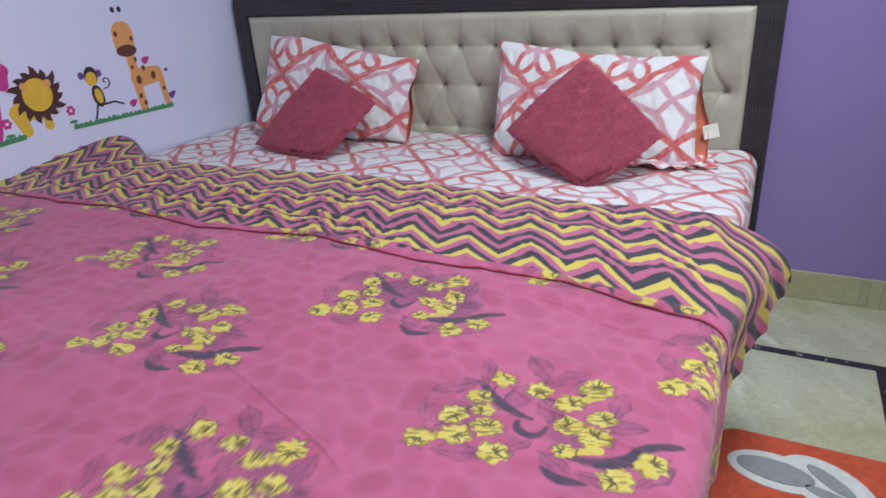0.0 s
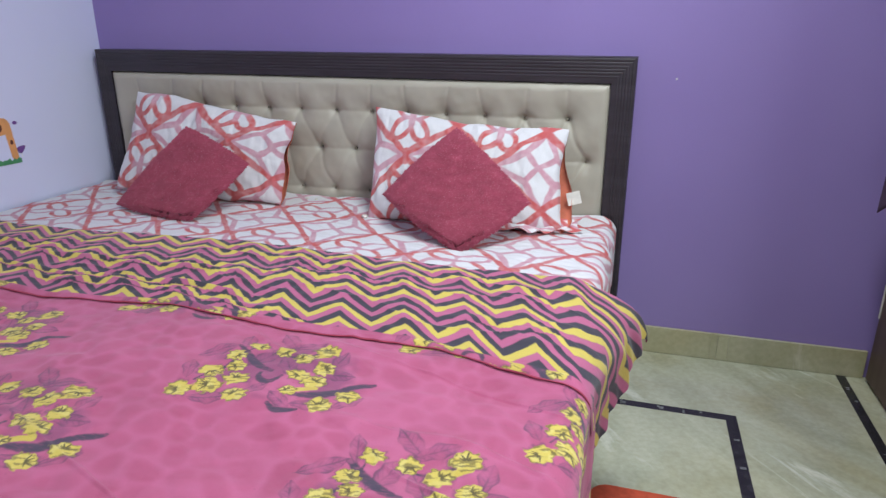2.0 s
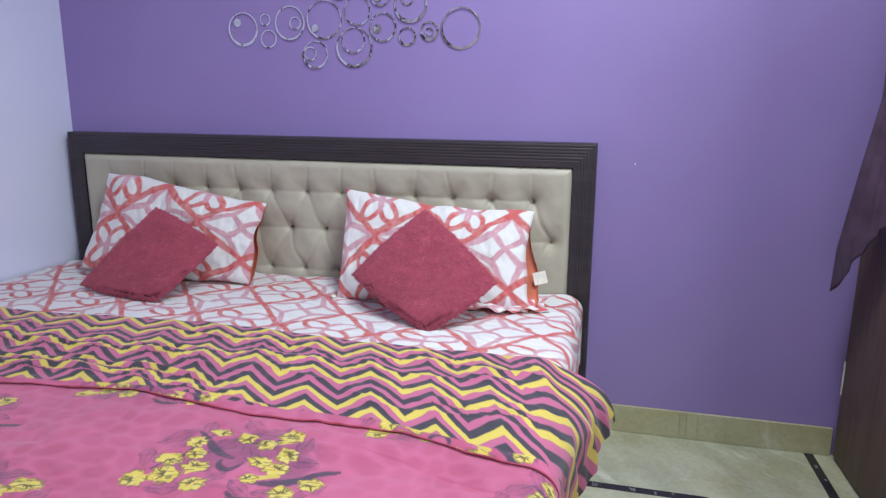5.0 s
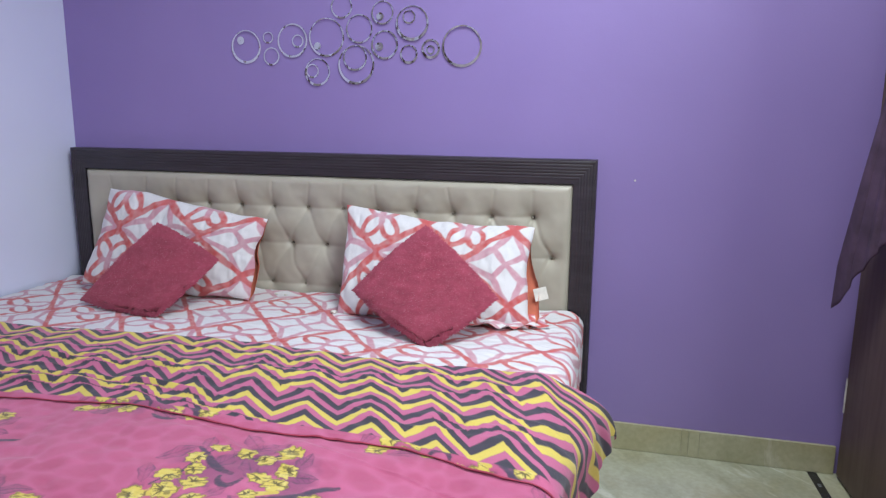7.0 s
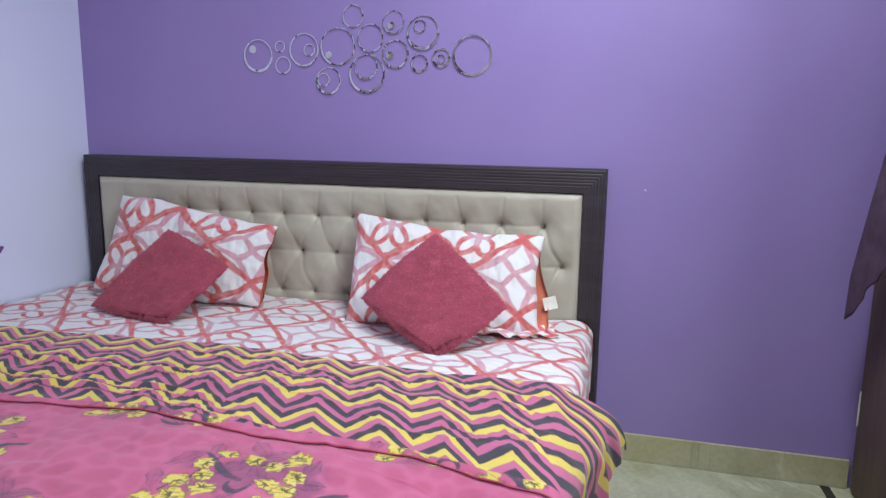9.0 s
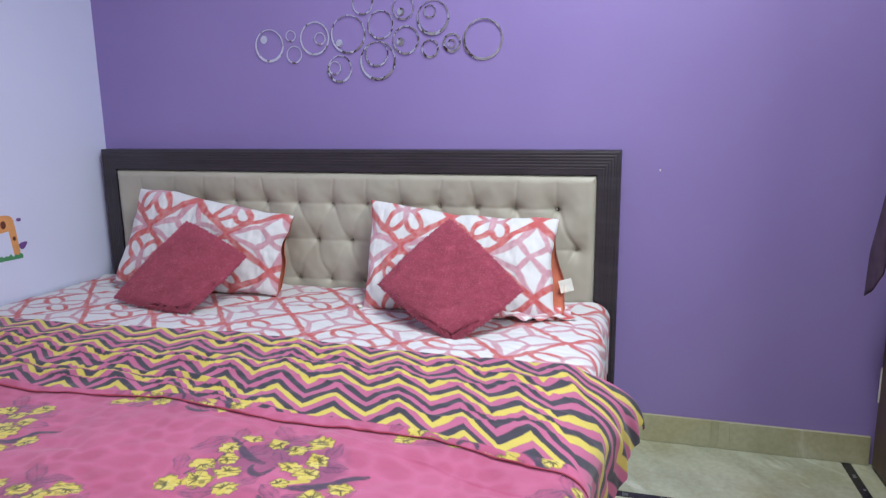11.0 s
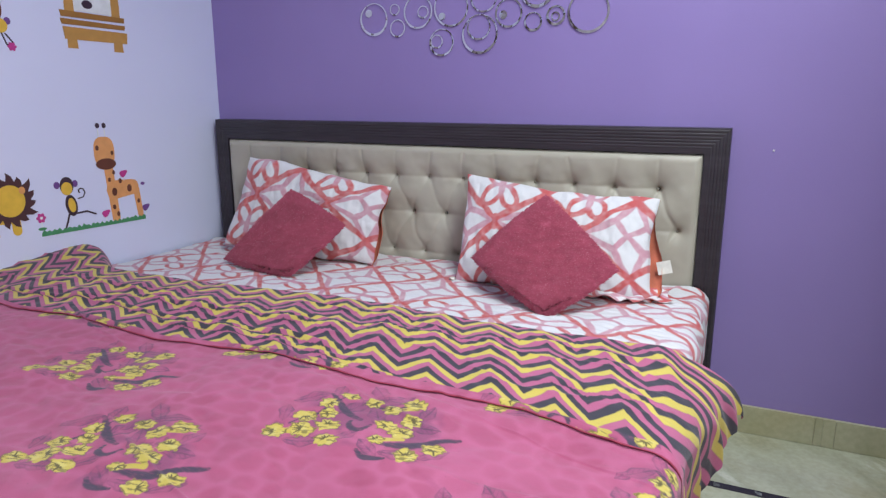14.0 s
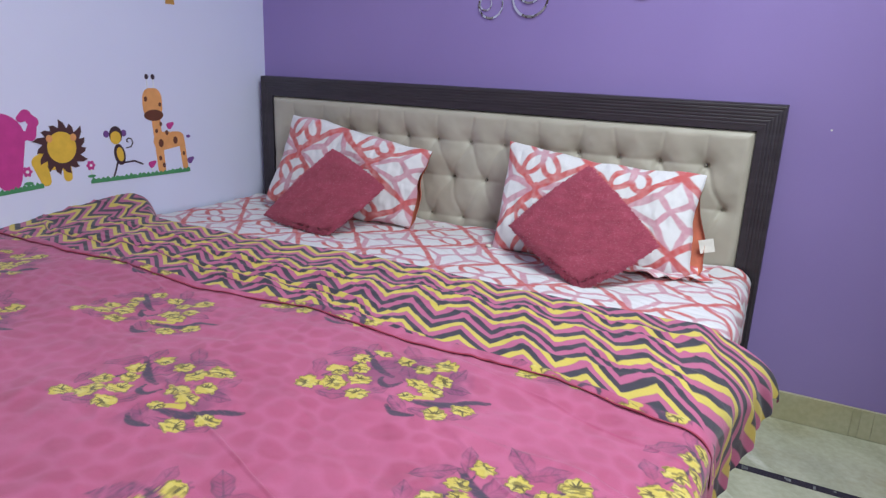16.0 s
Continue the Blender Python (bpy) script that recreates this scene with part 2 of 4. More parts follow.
structure("wall_north", X_WEST - 0.12, X_EAST + 0.12, 0.0, 0.12, 0, Z_CEIL, M_PURPLE, "purple painted plaster wall behind the bed", "wall")
structure("wall_west", X_WEST - 0.12, X_WEST, Y_SOUTH, -0.0, 0, Z_CEIL, M_LILAC, "pale lilac glossy painted wall with stickers", "wall")
structure("wall_east", X_EAST, X_EAST + 0.12, Y_SOUTH, 0.0, 0, Z_CEIL, M_LILAC, "plain pale lilac painted wall", "wall")
structure("wall_south", X_WEST - 0.12, X_EAST + 0.12, Y_SOUTH - 0.12, Y_SOUTH, 0, Z_CEIL, M_PLASTER, "plain cream painted plaster wall", "wall")
structure("ceiling", X_WEST - 0.12, X_EAST + 0.12, Y_SOUTH - 0.12, 0.12, Z_CEIL, Z_CEIL + 0.12, M_WHITE, "plain white ceiling", "ceiling")
floor = structure("floor", X_WEST - 0.12, X_EAST + 0.12, Y_SOUTH - 0.12, 0.12, -0.12, -0.008, M_GROUT, "green-beige marble floor with black inlay strips", "floor")


# Unseen door, added so that the mirror rings have something dark to reflect.
door = tagged(new("reflected_door_1"), "unseen dark brown door added to darken the mirror rings' reflections", "door", kind="structure")
door.location = (X_WEST, -3.22, 0)
for name, box_at in (("leaf", (0.002, 0.030, -0.39, 0.39, 0.01, 2.03)), ("jamb", (0.0, 0.045, -0.46, -0.393, 0.0, 2.10)),
                     ("jamb", (0.0, 0.045, 0.393, 0.46, 0.0, 2.10)), ("lintel", (0.0, 0.045, -0.392, 0.392, 2.034, 2.10))):
    boxed(name, *box_at, M_LAMINATE, door, "", 0.003)
boxed("handle", 0.031, 0.075, 0.30, 0.32, 0.98, 1.10, M_STEEL, door, "steel handle", 0.004)


# ---- bed ----
Z_SHEET, Z_DUVET = 0.485, 0.525
bed = thing("bed", (0, -1.0, 0), "double bed with dark grooved frame and tufted taupe headboard", "bed")


def rail(name, side):
    """One reeded board of the headboard frame, mitred at the top corners. side: -1 left, 0 top, 1 right."""
    width, z_top, half = 0.081, 0.991, 1.0
    n = 61
    p = np.linspace(0, width, n)
    ribs = np.abs(np.sin(np.pi * np.clip((p - 0.006) / 0.060, 0, 1) * 6)) ** 0.6 * 0.0016
    ribs[p > 0.066] = 0.001
    front = -(0.066 + ribs - 0.006 * (p / width))
    front[0] = front[-1] = -0.03
    front[1] += 0.003
    ends = []
    for e in (0, 1):
        if side == 0:
            x = (-half + 0.74 * p) if e == 0 else (half - 0.91 * p)
            z = z_top - p
        else:
            x = side * (half - (0.74 if side < 0 else 0.91) * p)
            z = np.full(n, 0.0) if e == 0 else z_top - p
        ends.append(np.stack([x, front, z], -1))
        back = np.stack([x[::-1], np.full(n, -0.002), z[::-1]], -1)[[0, -1]]
        ends[-1] = np.concatenate([ends[-1], back])
    P = np.stack(ends)
    P[..., 2] -= np.where(P[..., 2] > 0.5, 0.008 * P[..., 0], 0)  # hung a little out of level
    ob = grid(name, P, M_WENGE, None, "", None, True)
    ob.data.polygons.foreach_set("use_smooth", np.zeros(len(ob.data.polygons), dtype=bool))
    return under(ob, bed)


def flip(ob):
    bm = bmesh.new()
    bm.from_mesh(ob.data)
    bmesh.ops.recalc_face_normals(bm, faces=bm.faces)
    bm.to_mesh(ob.data)
    bm.free()


headboard_parts = [rail("top_rail", 0), rail("side_rail", -1), rail("side_rail", 1)]
for ob in headboard_parts:
    tagged(ob, "dark grooved wooden rail")
    flip(ob)

TUFT = 0.1345
ROWS_Z = ((0.797, -0.008), (0.664, 0.060), (0.514, -0.026))
BUTTONS = [(x0 + k * TUFT, z) for z, x0 in ROWS_Z for k in range(-8, 8) if -0.90 < x0 + k * TUFT < 0.90]


def tufted_panel():
    x0, x1, z0, z1 = -0.944, 0.930, 0.40, 0.912
    xs, zs = np.linspace(x0, x1, 420), np.linspace(z0, z1, 130)
    X, Z = np.meshgrid(xs, zs)
    h = np.full_like(X, 0.034)
    for bx, bz in BUTTONS:
        d = np.hypot(X - bx, (Z - bz) * 1.05)
        h -= 0.008 * np.exp(-((d / 0.019) ** 2)) + 0.015 * np.exp(-((d / 0.046) ** 2))
    for bx, bz in BUTTONS:
        for cx, cz in BUTTONS:
            if 0.05 < bz - cz < 0.2 and abs(bx - cx) < 0.11:
                wob = 0.004 * np.sin((Z - cz) * 48 + bx * 30)
                d = seg_dist(X + wob, Z, bx, bz, cx, cz)
                near = np.minimum(np.hypot(X - bx, Z - bz), np.hypot(X - cx, Z - cz))
                h -= 0.0046 * (1 + 0.9 * max(0.0, min(1.0, (bx - 0.5) / 0.25))) * np.exp(-((d / 0.007) ** 2)) * (0.25 + 0.75 * np.exp(-near / 0.045))
            if bz == cz and 0 < cx - bx < TUFT * 1.1:
                h -= 0.002 * np.exp(-((seg_dist(X, Z, bx, bz, cx, cz) / 0.007) ** 2))
    for bx, bz in BUTTONS:
        if bz > 0.75:
            lean = 0.02 * vnoise(np.array([bx * 9]), np.array([0.3]), 1.0, 41)[0]
            d = seg_dist(X, Z, bx, bz, bx + lean, 0.885)
            h -= 0.0022 * np.exp(-((d / 0.005) ** 2))
    h += 0.0025 * fbm(X, Z, 0.09, 21)
    edge = np.minimum(np.minimum(X - x0, x1 - X), z1 - Z)
    h = np.where(edge < 0.03, h * np.sqrt(np.clip(1 - (1 - edge / 0.03) ** 2, 0, 1)), h)
    return under(grid("upholstered_panel", np.stack([X, -0.034 - h, Z - 0.008 * X], -1), M_REXINE, None, "tufted taupe leatherette panel"), bed)


panel = tufted_panel()
mesh_button = None
for bx, bz in BUTTONS:
    bm = bmesh.new()
    bmesh.ops.create_uvsphere(bm, u_segments=10, v_segments=6, radius=0.004)
    bmesh.ops.scale(bm, vec=(1.2, 0.35, 1.2), verts=bm.verts)
    if mesh_button is None:
        mesh_button = bpy.data.meshes.new("button")
        bm.to_mesh(mesh_button)
        mesh_button.materials.append(M_BUTTON)
    bm.free()
    b = new("button", mesh_button)
    b.parent = panel
    b.location = (bx, -0.0402, bz - 0.008 * bx)
under(boxed("back_board", -0.938, 0.93, -0.032, -0.003, 0.05, 0.915, M_WENGE), bed)
for sx in (-0.985, 0.93):
    under(boxed("side_board", sx, sx + 0.03, -2.08, -0.075, 0.12, 0.29, M_WENGE, bevel=0.004), bed)
under(boxed("foot_board", -0.985, 0.96, -2.11, -2.082, 0.10, 0.32, M_WENGE, bevel=0.004), bed)
under(boxed("slatted_deck", -0.953, 0.928, -2.078, -0.08, 0.24, 0.272, M_LAMINATE), bed)
for sx in (-0.98, 0.90):
    for sy in (-2.08, -0.16):
        under(boxed("leg", sx, sx + 0.06, sy, sy + 0.06, 0.0, 0.118, M_WENGE, bevel=0.003), bed)

mattress = tagged(boxed("mattress", -1.0, 0.945, -2.05, -0.078, 0.276, Z_SHEET - 0.02, M_MATTRESS, bevel=0.03), "thick white mattress under the printed sheet", "mattress")

# ---- prints ----
WHITE, RED, ROSE = (0.75, 0.75, 0.775), (0.585, 0.112, 0.112), (0.60, 0.305, 0.375)
STROKES = (
    (0.0, 0.02, 0.5, 0.39, RED), (0.0, 0.02, -0.5, 0.39, RED), (0.0, -0.02, 0.5, -0.39, RED), (0.0, -0.02, -0.5, -0.39, RED),
    (0.0, 0.0, 0.34, 0.14, ROSE), (0.34, 0.14, 0.5, 0.40, ROSE), (0.34, 0.14, 0.48, 0.0, ROSE), (0.48, 0.0, 0.64, 0.13, ROSE),
    (0.64, 0.13, 0.52, 0.40, ROSE), (0.64, 0.13, 1.0, 0.0, ROSE), (0.0, 0.0, 0.34, -0.14, ROSE), (0.34, -0.14, 0.5, -0.40, ROSE),
    (0.34, -0.14, 0.48, 0.0, ROSE), (0.48, 0.0, 0.64, -0.13, ROSE), (0.64, -0.13, 0.52, -0.40, ROSE), (0.64, -0.13, 1.0, 0.0, ROSE),
)
LOOPS = ((0.095, 0.287, -0.90), (-0.095, 0.287, 0.90), (0.095, -0.287, 0.90), (-0.095, -0.287, -0.90))


def lattice_print(U, V, tile_u, tile_v, du=0.0, dv=0.0, line=0.030, paired=False):
    """White cotton with a brushed lattice of red and rose lines and paired loops."""
    U, V = U + du + 0.0018 * fbm(U, V, 0.06, 71, 2), V + dv + 0.0018 * fbm(U, V, 0.06, 75, 2)
    col = np.empty(U.shape + (3,))
    col[:] = WHITE
    u, v = (U / tile_u) % 1.0, ((V / tile_v) % 0.8) - 0.4
    wide = line * (1 + 0.22 * vnoise(U, V, 0.03, 72))
    dry = 0.88 + 0.14 * vnoise(U, V, 0.012, 73)
    for rgb in (ROSE, RED):
        near = np.full(U.shape, 9.0)
        for ax, ay, bx, by, ink in STROKES:
            if ink is rgb:
                for s in (-1, 0, 1):
                    near = np.minimum(near, seg_dist(u, v, ax + s, ay, bx + s, by))
        for cx, cy, turn in LOOPS:
            if (ROSE if paired and cx * cy < 0 else RED) is rgb:
                for s in (0, 1):
                    x, y = u - cx - s, v - cy
                    a, b = x * math.cos(turn) + y * math.sin(turn), y * math.cos(turn) - x * math.sin(turn)
                    r = np.hypot(a / 0.140, b / 0.078)
                    near = np.minimum(near, np.abs(r - 1) * np.hypot(a, b) / (r + 1e-6))
        if rgb is RED:
            knot = np.minimum(np.hypot(u, np.abs(v) - 0.035), np.hypot(u - 1, np.abs(v) - 0.035))
            near = np.minimum(near, np.clip(knot - 0.018, 0, None))
            heart = np.minimum(np.hypot(u, np.abs(v) - 0.4), np.hypot(u - 1, np.abs(v) - 0.4))
            rgb = np.asarray(RED) + smooth(0.17, 0.07, heart)[..., None] * (np.asarray(ROSE) - np.asarray(RED))
        over(col, smooth(1.25, 0.85, near / wide) * np.clip(dry, 0, 1), rgb)
    return col


PINK, PINK_DARK, YELLOW, INK = (0.520, 0.128, 0.248), (0.435, 0.088, 0.178), (0.65, 0.52, 0.115), (0.075, 0.055, 0.090)
BLOSSOMS = (
    (0.020, 0.004, 0.019), (0.040, 0.062, 0.019), (0.058, 0.027, 0.021), (0.089, 0.056, 0.021), (0.112, 0.015, 0.020), (0.053, 0.114, 0.017),
    (0.070, 0.088, 0.016), (0.070, 0.158, 0.017), (0.122, 0.156, 0.018), (0.165, 0.142, 0.018), (0.192, 0.174, 0.021), (0.211, 0.121, 0.018),
    (0.179, 0.095, 0.020), (0.211, 0.084, 0.020), (0.186, 0.047, 0.013), (0.249, 0.026, 0.019), (0.280, 0.060, 0.019),
)
STEMS = (
    ((0.043, 0.142), (0.070, 0.122), (0.098, 0.103), (0.131, 0.092), 0.008),
    ((0.118, 0.082), (0.126, 0.064), (0.144, 0.060), (0.155, 0.082), 0.006),
    ((0.172, 0.010), (0.190, 0.000), (0.205, 0.000), (0.222, 0.005), 0.007),
    ((0.196, 0.040), (0.233, 0.048), (0.257, 0.062), (0.274, 0.086), 0.010),
    ((0.250, 0.060), (0.272, 0.086), (0.290, 0.096), (0.306, 0.104), 0.007),
    ((0.030, 0.030), (0.050, 0.075), (0.060, 0.110), (0.066, 0.150), 0.003),
    ((0.120, 0.150), (0.160, 0.145), (0.185, 0.165), (0.195, 0.175), 0.003),
)
LEAVES = (
    (0.014, 0.122, 0.030, 0.7), (0.111, 0.196, 0.030, 2.4), (0.150, 0.186, 0.028, 0.5), (0.075, 0.000, 0.028, 0.3), (0.004, 0.056, 0.024, 2.0),
    (0.238, 0.112, 0.026, 0.2), (0.134, 0.036, 0.022, 1.0), (0.184, 0.022, 0.024, 2.6), (0.288, 0.044, 0.024, 0.9), (0.100, 0.130, 0.034, 1.2),
    (0.150, 0.115, 0.032, 2.2), (0.226, 0.150, 0.026, 1.5), (0.045, 0.165, 0.024, 1.9), (0.235, 0.020, 0.026, 0.1),
)


def motif(col, u, v, k):
    """One spray: see-through dusky leaves, dark brushed stems, yellow five-lobed blossoms."""
    rnd = random.Random(100 + k)
    smoke = smooth(1.0, 0.55, np.hypot((u - 0.15) / 0.17, (v - 0.09) / 0.12)) * smooth(-0.15, 0.5, fbm(u + k, v, 0.05, 84, 3))
    over(col, 0.70 * smoke, (0.25, 0.075, 0.16))
    sketch = 0.55 + 0.45 * vnoise(u + k, v, 0.012, 85)
    for cx, cy, size, turn in LEAVES:
        size = size * 1.2
        x, y = u - cx, v - cy
        a, b = x * math.cos(turn) + y * math.sin(turn), y * math.cos(turn) - x * math.sin(turn)
        belly = 0.42 * size * np.clip(1 - (a / size) ** 2, 0, 1) * (1 + 0.10 * np.sin(a * 260 + cx * 90) + 0.10 * np.sin(a * 140))
        inside = smooth(1.1, 0.9, np.abs(b) / (belly + 1e-5))
        rim = inside * smooth(0.55, 0.95, np.abs(b) / (belly + 1e-5))
        vein = inside * np.maximum(smooth(0.0022, 0.0008, np.abs(b)), 0.7 * smooth(0.6, 0.95, np.sin((a - np.abs(b)) * 700)))
        over(col, 0.50 * inside * sketch, (0.21, 0.065, 0.15))
        over(col, 0.65 * np.maximum(rim, vein) * sketch, INK)
    brush = 0.75 + 0.35 * vnoise(u * 1.0 + k, v * 5, 0.01, 83)
    for a, b, c, d, w in STEMS:
        line = []
        for f in np.linspace(0, 1, 9):  # one smooth curve through the four places
            g, h, q = 3 * f - 1, 3 * f - 2, f - 1
            k0, k1, k2, k3 = -g * h * q / 2, 9 * f * h * q / 2, -9 * f * g * q / 2, f * g * h / 2
            line.append((k0 * a[0] + k1 * b[0] + k2 * c[0] + k3 * d[0], k0 * a[1] + k1 * b[1] + k2 * c[1] + k3 * d[1]))
        for n, ((ax, ay), (bx, by)) in enumerate(zip(line, line[1:])):
            taper = w * (0.35 + 0.65 * math.sin(math.pi * (n + 0.7) / 8.4))
            over(col, np.clip(brush, 0, 0.9) * smooth(1.3, 0.7, seg_dist(u, v, ax, ay, bx, by) / taper), INK)
    for n, (cx, cy, size) in enumerate(BLOSSOMS):
        x, y = u - cx, v - cy
        squash = 1.0 + 0.3 * rnd.random()
        r, th = np.hypot(x, y * squash), np.arctan2(y * squash, x)
        ph = rnd.uniform(0, 6.28)
        frill = 0.06 * np.cos(5 * th + ph) + 0.06 * np.cos(9 * th - 2 * ph) + 0.16 * vnoise(x + 3 * n, y + k, 0.0055, 86)
        rim = 1.04 * size * (0.95 + frill)
        flower = smooth(1.08, 0.94, r / rim)
        if n in (0, 9, 14):
            tube = seg_dist(u, v, cx, cy, cx + 0.036, cy + 0.018)
            flower = np.maximum(flower, smooth(1.2, 0.8, tube / 0.0055))
        shade = smooth(1.35, 1.02, r / rim) * (1 - flower) * smooth(-0.3, 0.4, np.sin(2 * th + ph))
        over(col, 0.55 * shade, INK)
        over(col, flower, YELLOW)
        over(col, 0.45 * flower * smooth(-0.1, 0.7, vnoise(x + n, y + k, 0.009, 87)), (0.74, 0.66, 0.24))
        over(col, 0.35 * flower * smooth(0.75, 1.0, r / rim), (0.52, 0.37, 0.04))
        rays = 5.5 + (n * 7 % 3) * 0.5
        fan = smooth(-0.1, 0.5, np.cos(th - ph))
        reach = 0.62 + 0.3 * np.sin(7 * th + n)
        lines = fan * smooth(0.0020, 0.0008, np.abs(np.sin(rays * (th - ph))) * r / rays) * smooth(reach + 0.12, reach, r / rim) * (r > 0.002)
        tips = smooth(0.0026, 0.0012, np.abs(r - reach * rim)) * fan * smooth(0.35, 0.1, np.abs(np.sin(rays * (th - ph))))
        edge = smooth(0.84, 0.94, r / rim) * smooth(1.2, 1.06, r / rim) * smooth(-0.7, 0.2, np.sin(3 * th + 2 * ph) + 0.8 * vnoise(x, y, 0.006, 88))
        hatch = smooth(0.25, 0.6, vnoise((x + 0.3 * y) * 0.7 + n, (y - 0.3 * x) * 3.0 + k, 0.008, 89)) * smooth(1.02, 0.9, r / rim)
        over(col, 0.9 * flower * np.maximum(np.maximum(np.maximum(lines, tips), 0.7 * hatch), 0.85 * edge), (0.075, 0.058, 0.035))


def floral_print(U, V):
    """Pink cotton with darker mottled spots and yellow sprays in half-drop repeat."""
    col = np.empty(U.shape + (3,))
    col[:] = PINK
    s = 0.052
    wob = 0.45 * np.stack([fbm(U, V, 0.11, 61, 2), fbm(U, V, 0.11, 162, 2)])
    gu, gv = U / s + wob[0], V / s * 1.15 + wob[1]
    row = np.floor(gv)
    gu = gu + 0.5 * (row % 2)
    d = np.hypot((gu % 1) - 0.5, ((gv % 1) - 0.5) / 1.1)
    tone = 0.5 + 0.5 * vnoise(np.floor(gu) * 1.7, row * 1.3, 0.9, 64)
    blot = smooth(0.05, 0.45, fbm(U, V * 1.4, 0.06, 66))
    over(col, np.clip(0.90 * smooth(0.56, 0.24, d) * (0.25 + 0.75 * tone) + 0.25 * blot, 0, 1), PINK_DARK)
    over(col, 0.30 * np.clip(fbm(U, V, 0.3, 65), 0, 1), (0.58, 0.17, 0.31))
    k = 0
    for j in range(-2, 5):
        for i in range(-4, 4):
            ox, oy = 0.352 + (0.6 if i < 1 else 0.56) * i + (0.3 if j % 2 else 0.0), -1.423 - 0.230 * j + (0.017 if j == 1 and i >= 0 else 0.0)
            k += 1
            m = (U > ox - 0.05) & (U < ox + 0.35) & (V > oy - 0.06) & (V < oy + 0.26)
            if m.any():
                some = col[m]
                motif(some, U[m] - ox, V[m] - oy, k)
                col[m] = some
    return col


CHARCOAL, STRIPE_PINK = (0.058, 0.053, 0.072), (0.50, 0.135, 0.255)
STRIPES = (YELLOW, STRIPE_PINK, CHARCOAL, YELLOW, STRIPE_PINK, CHARCOAL, STRIPE_PINK, CHARCOAL)


def chevron_print(U, V):
    """Zigzag stripes of one width: yellow, pink, charcoal, yellow, pink, charcoal, pink, charcoal."""
    V = V - 0.20 * np.clip(U - 0.65, 0, 0.4)
    U2 = U - 0.679 - 0.34 * (V - 0.138) + 0.003 * vnoise(U, V, 0.12, 51)
    zig = np.abs(((U2 / 0.131) % 1.0) - 0.5) * 2
    phase = ((V - 0.109 + 0.058 * (zig - 0.5) + 0.002 * vnoise(U, V, 0.12, 53)) / 0.0175) % 8.0
    col = np.empty(U.shape + (3,))
    col[:] = CHARCOAL
    for n, rgb in enumerate(STRIPES):
        over(col, smooth(n - 0.08, n + 0.08, phase) * smooth(n + 1.08, n + 0.92, phase), rgb)
    return col


# ---- bed linen ----
def drape(s, x_bend, radius, z_top, x_side=None):
    """Across the bed: flat to x_bend, round a corner, then straight down. Gives x and z by the length s along the cloth."""
    arc = radius * math.pi / 2
    a = np.clip((s - x_bend) / radius, 0, math.pi / 2)
    x = np.where(s < x_bend, s, x_bend + radius * np.sin(a))
    z = np.where(s < x_bend, 0.0, -radius * (1 - np.cos(a)))
    z = z - np.clip(s - x_bend - arc, 0, None)
    return x, z_top + z


def bed_sheet():
    s, y = np.linspace(-1.02, 1.18, 600), np.linspace(-0.075, -0.92, 225)
    S, Y = np.meshgrid(s, y)
    X, Z = drape(S, 0.93, 0.045, Z_SHEET)
    flat = smooth(1.0, 0.9, S)
    Z = Z + flat * (0.004 * fbm(S, Y, 0.22, 11) + 0.0022 * fbm(S + Y * 0.6, Y * 2.5, 0.05, 14, 2))
    Z += flat * 0.006 * np.exp(-((Y + 0.09) / 0.03) ** 2)
    X = X + (1 - flat) * 0.006 * np.sin(Y * 38 + S * 4)
    ob = grid("bed_sheet", np.stack([X, Y, Z], -1), M_SHEET, None, "", lattice_print(Y + 0.10 * S, S, 0.297, 0.3625, 0.27, -0.015, 0.024, True))
    return tagged(ob, "white fitted sheet printed with red and rose lattice", "bed sheet")


bed_sheet()
duvet = thing("duvet", (0, -1.5, Z_SHEET), "pink floral duvet folded back to its zigzag lining", "duvet")
Y_FOLD, Y_TOP = -1.19, -0.79


def duvet_bumps(S, Y):
    h = 0.007 * fbm(S, Y, 0.34, 31) + 0.0035 * fbm(S * 1.2 + Y, Y * 1.5 - S * 0.3, 0.10, 34)
    crease = fbm(S * 0.5 + 1.3 * Y, Y * 0.4 - S * 0.2, 0.16, 37, 2)
    return h + 0.003 * np.exp(-((crease / 0.08) ** 2))


def duvet_top():
    s = np.concatenate([np.linspace(-1.03, -0.2, 320, endpoint=False), np.linspace(-0.2, 1.0, 930, endpoint=False), np.linspace(1.0, 1.34, 70)])
    y = np.concatenate([np.linspace(-0.95, -1.13, 8, endpoint=False), np.linspace(-1.13, -1.72, 454, endpoint=False), np.linspace(-1.72, -2.10, 50)])
    S, Y = np.meshgrid(s, y)
    X, Z = drape(S, 0.940, 0.046, Z_DUVET)
    flat = smooth(1.0, 0.88, S)
    Z = Z + (0.25 + 0.75 * flat) * duvet_bumps(S, Y)
    hang = smooth(0.97, 1.15, S)
    X = X + hang * (0.010 * np.sin(Y * 21 + 0.6) + 0.006 * np.sin(Y * 47 + S * 3)) - 0.006 * hang
    Z = Z - 0.03 * smooth(-2.04, -2.10, Y) * flat
    return under(grid("floral_face", np.stack([X, Y, Z], -1), M_PRINT, None, "pink cotton printed with yellow blossom sprays", floral_print(S, Y)), duvet)


duvet_top()


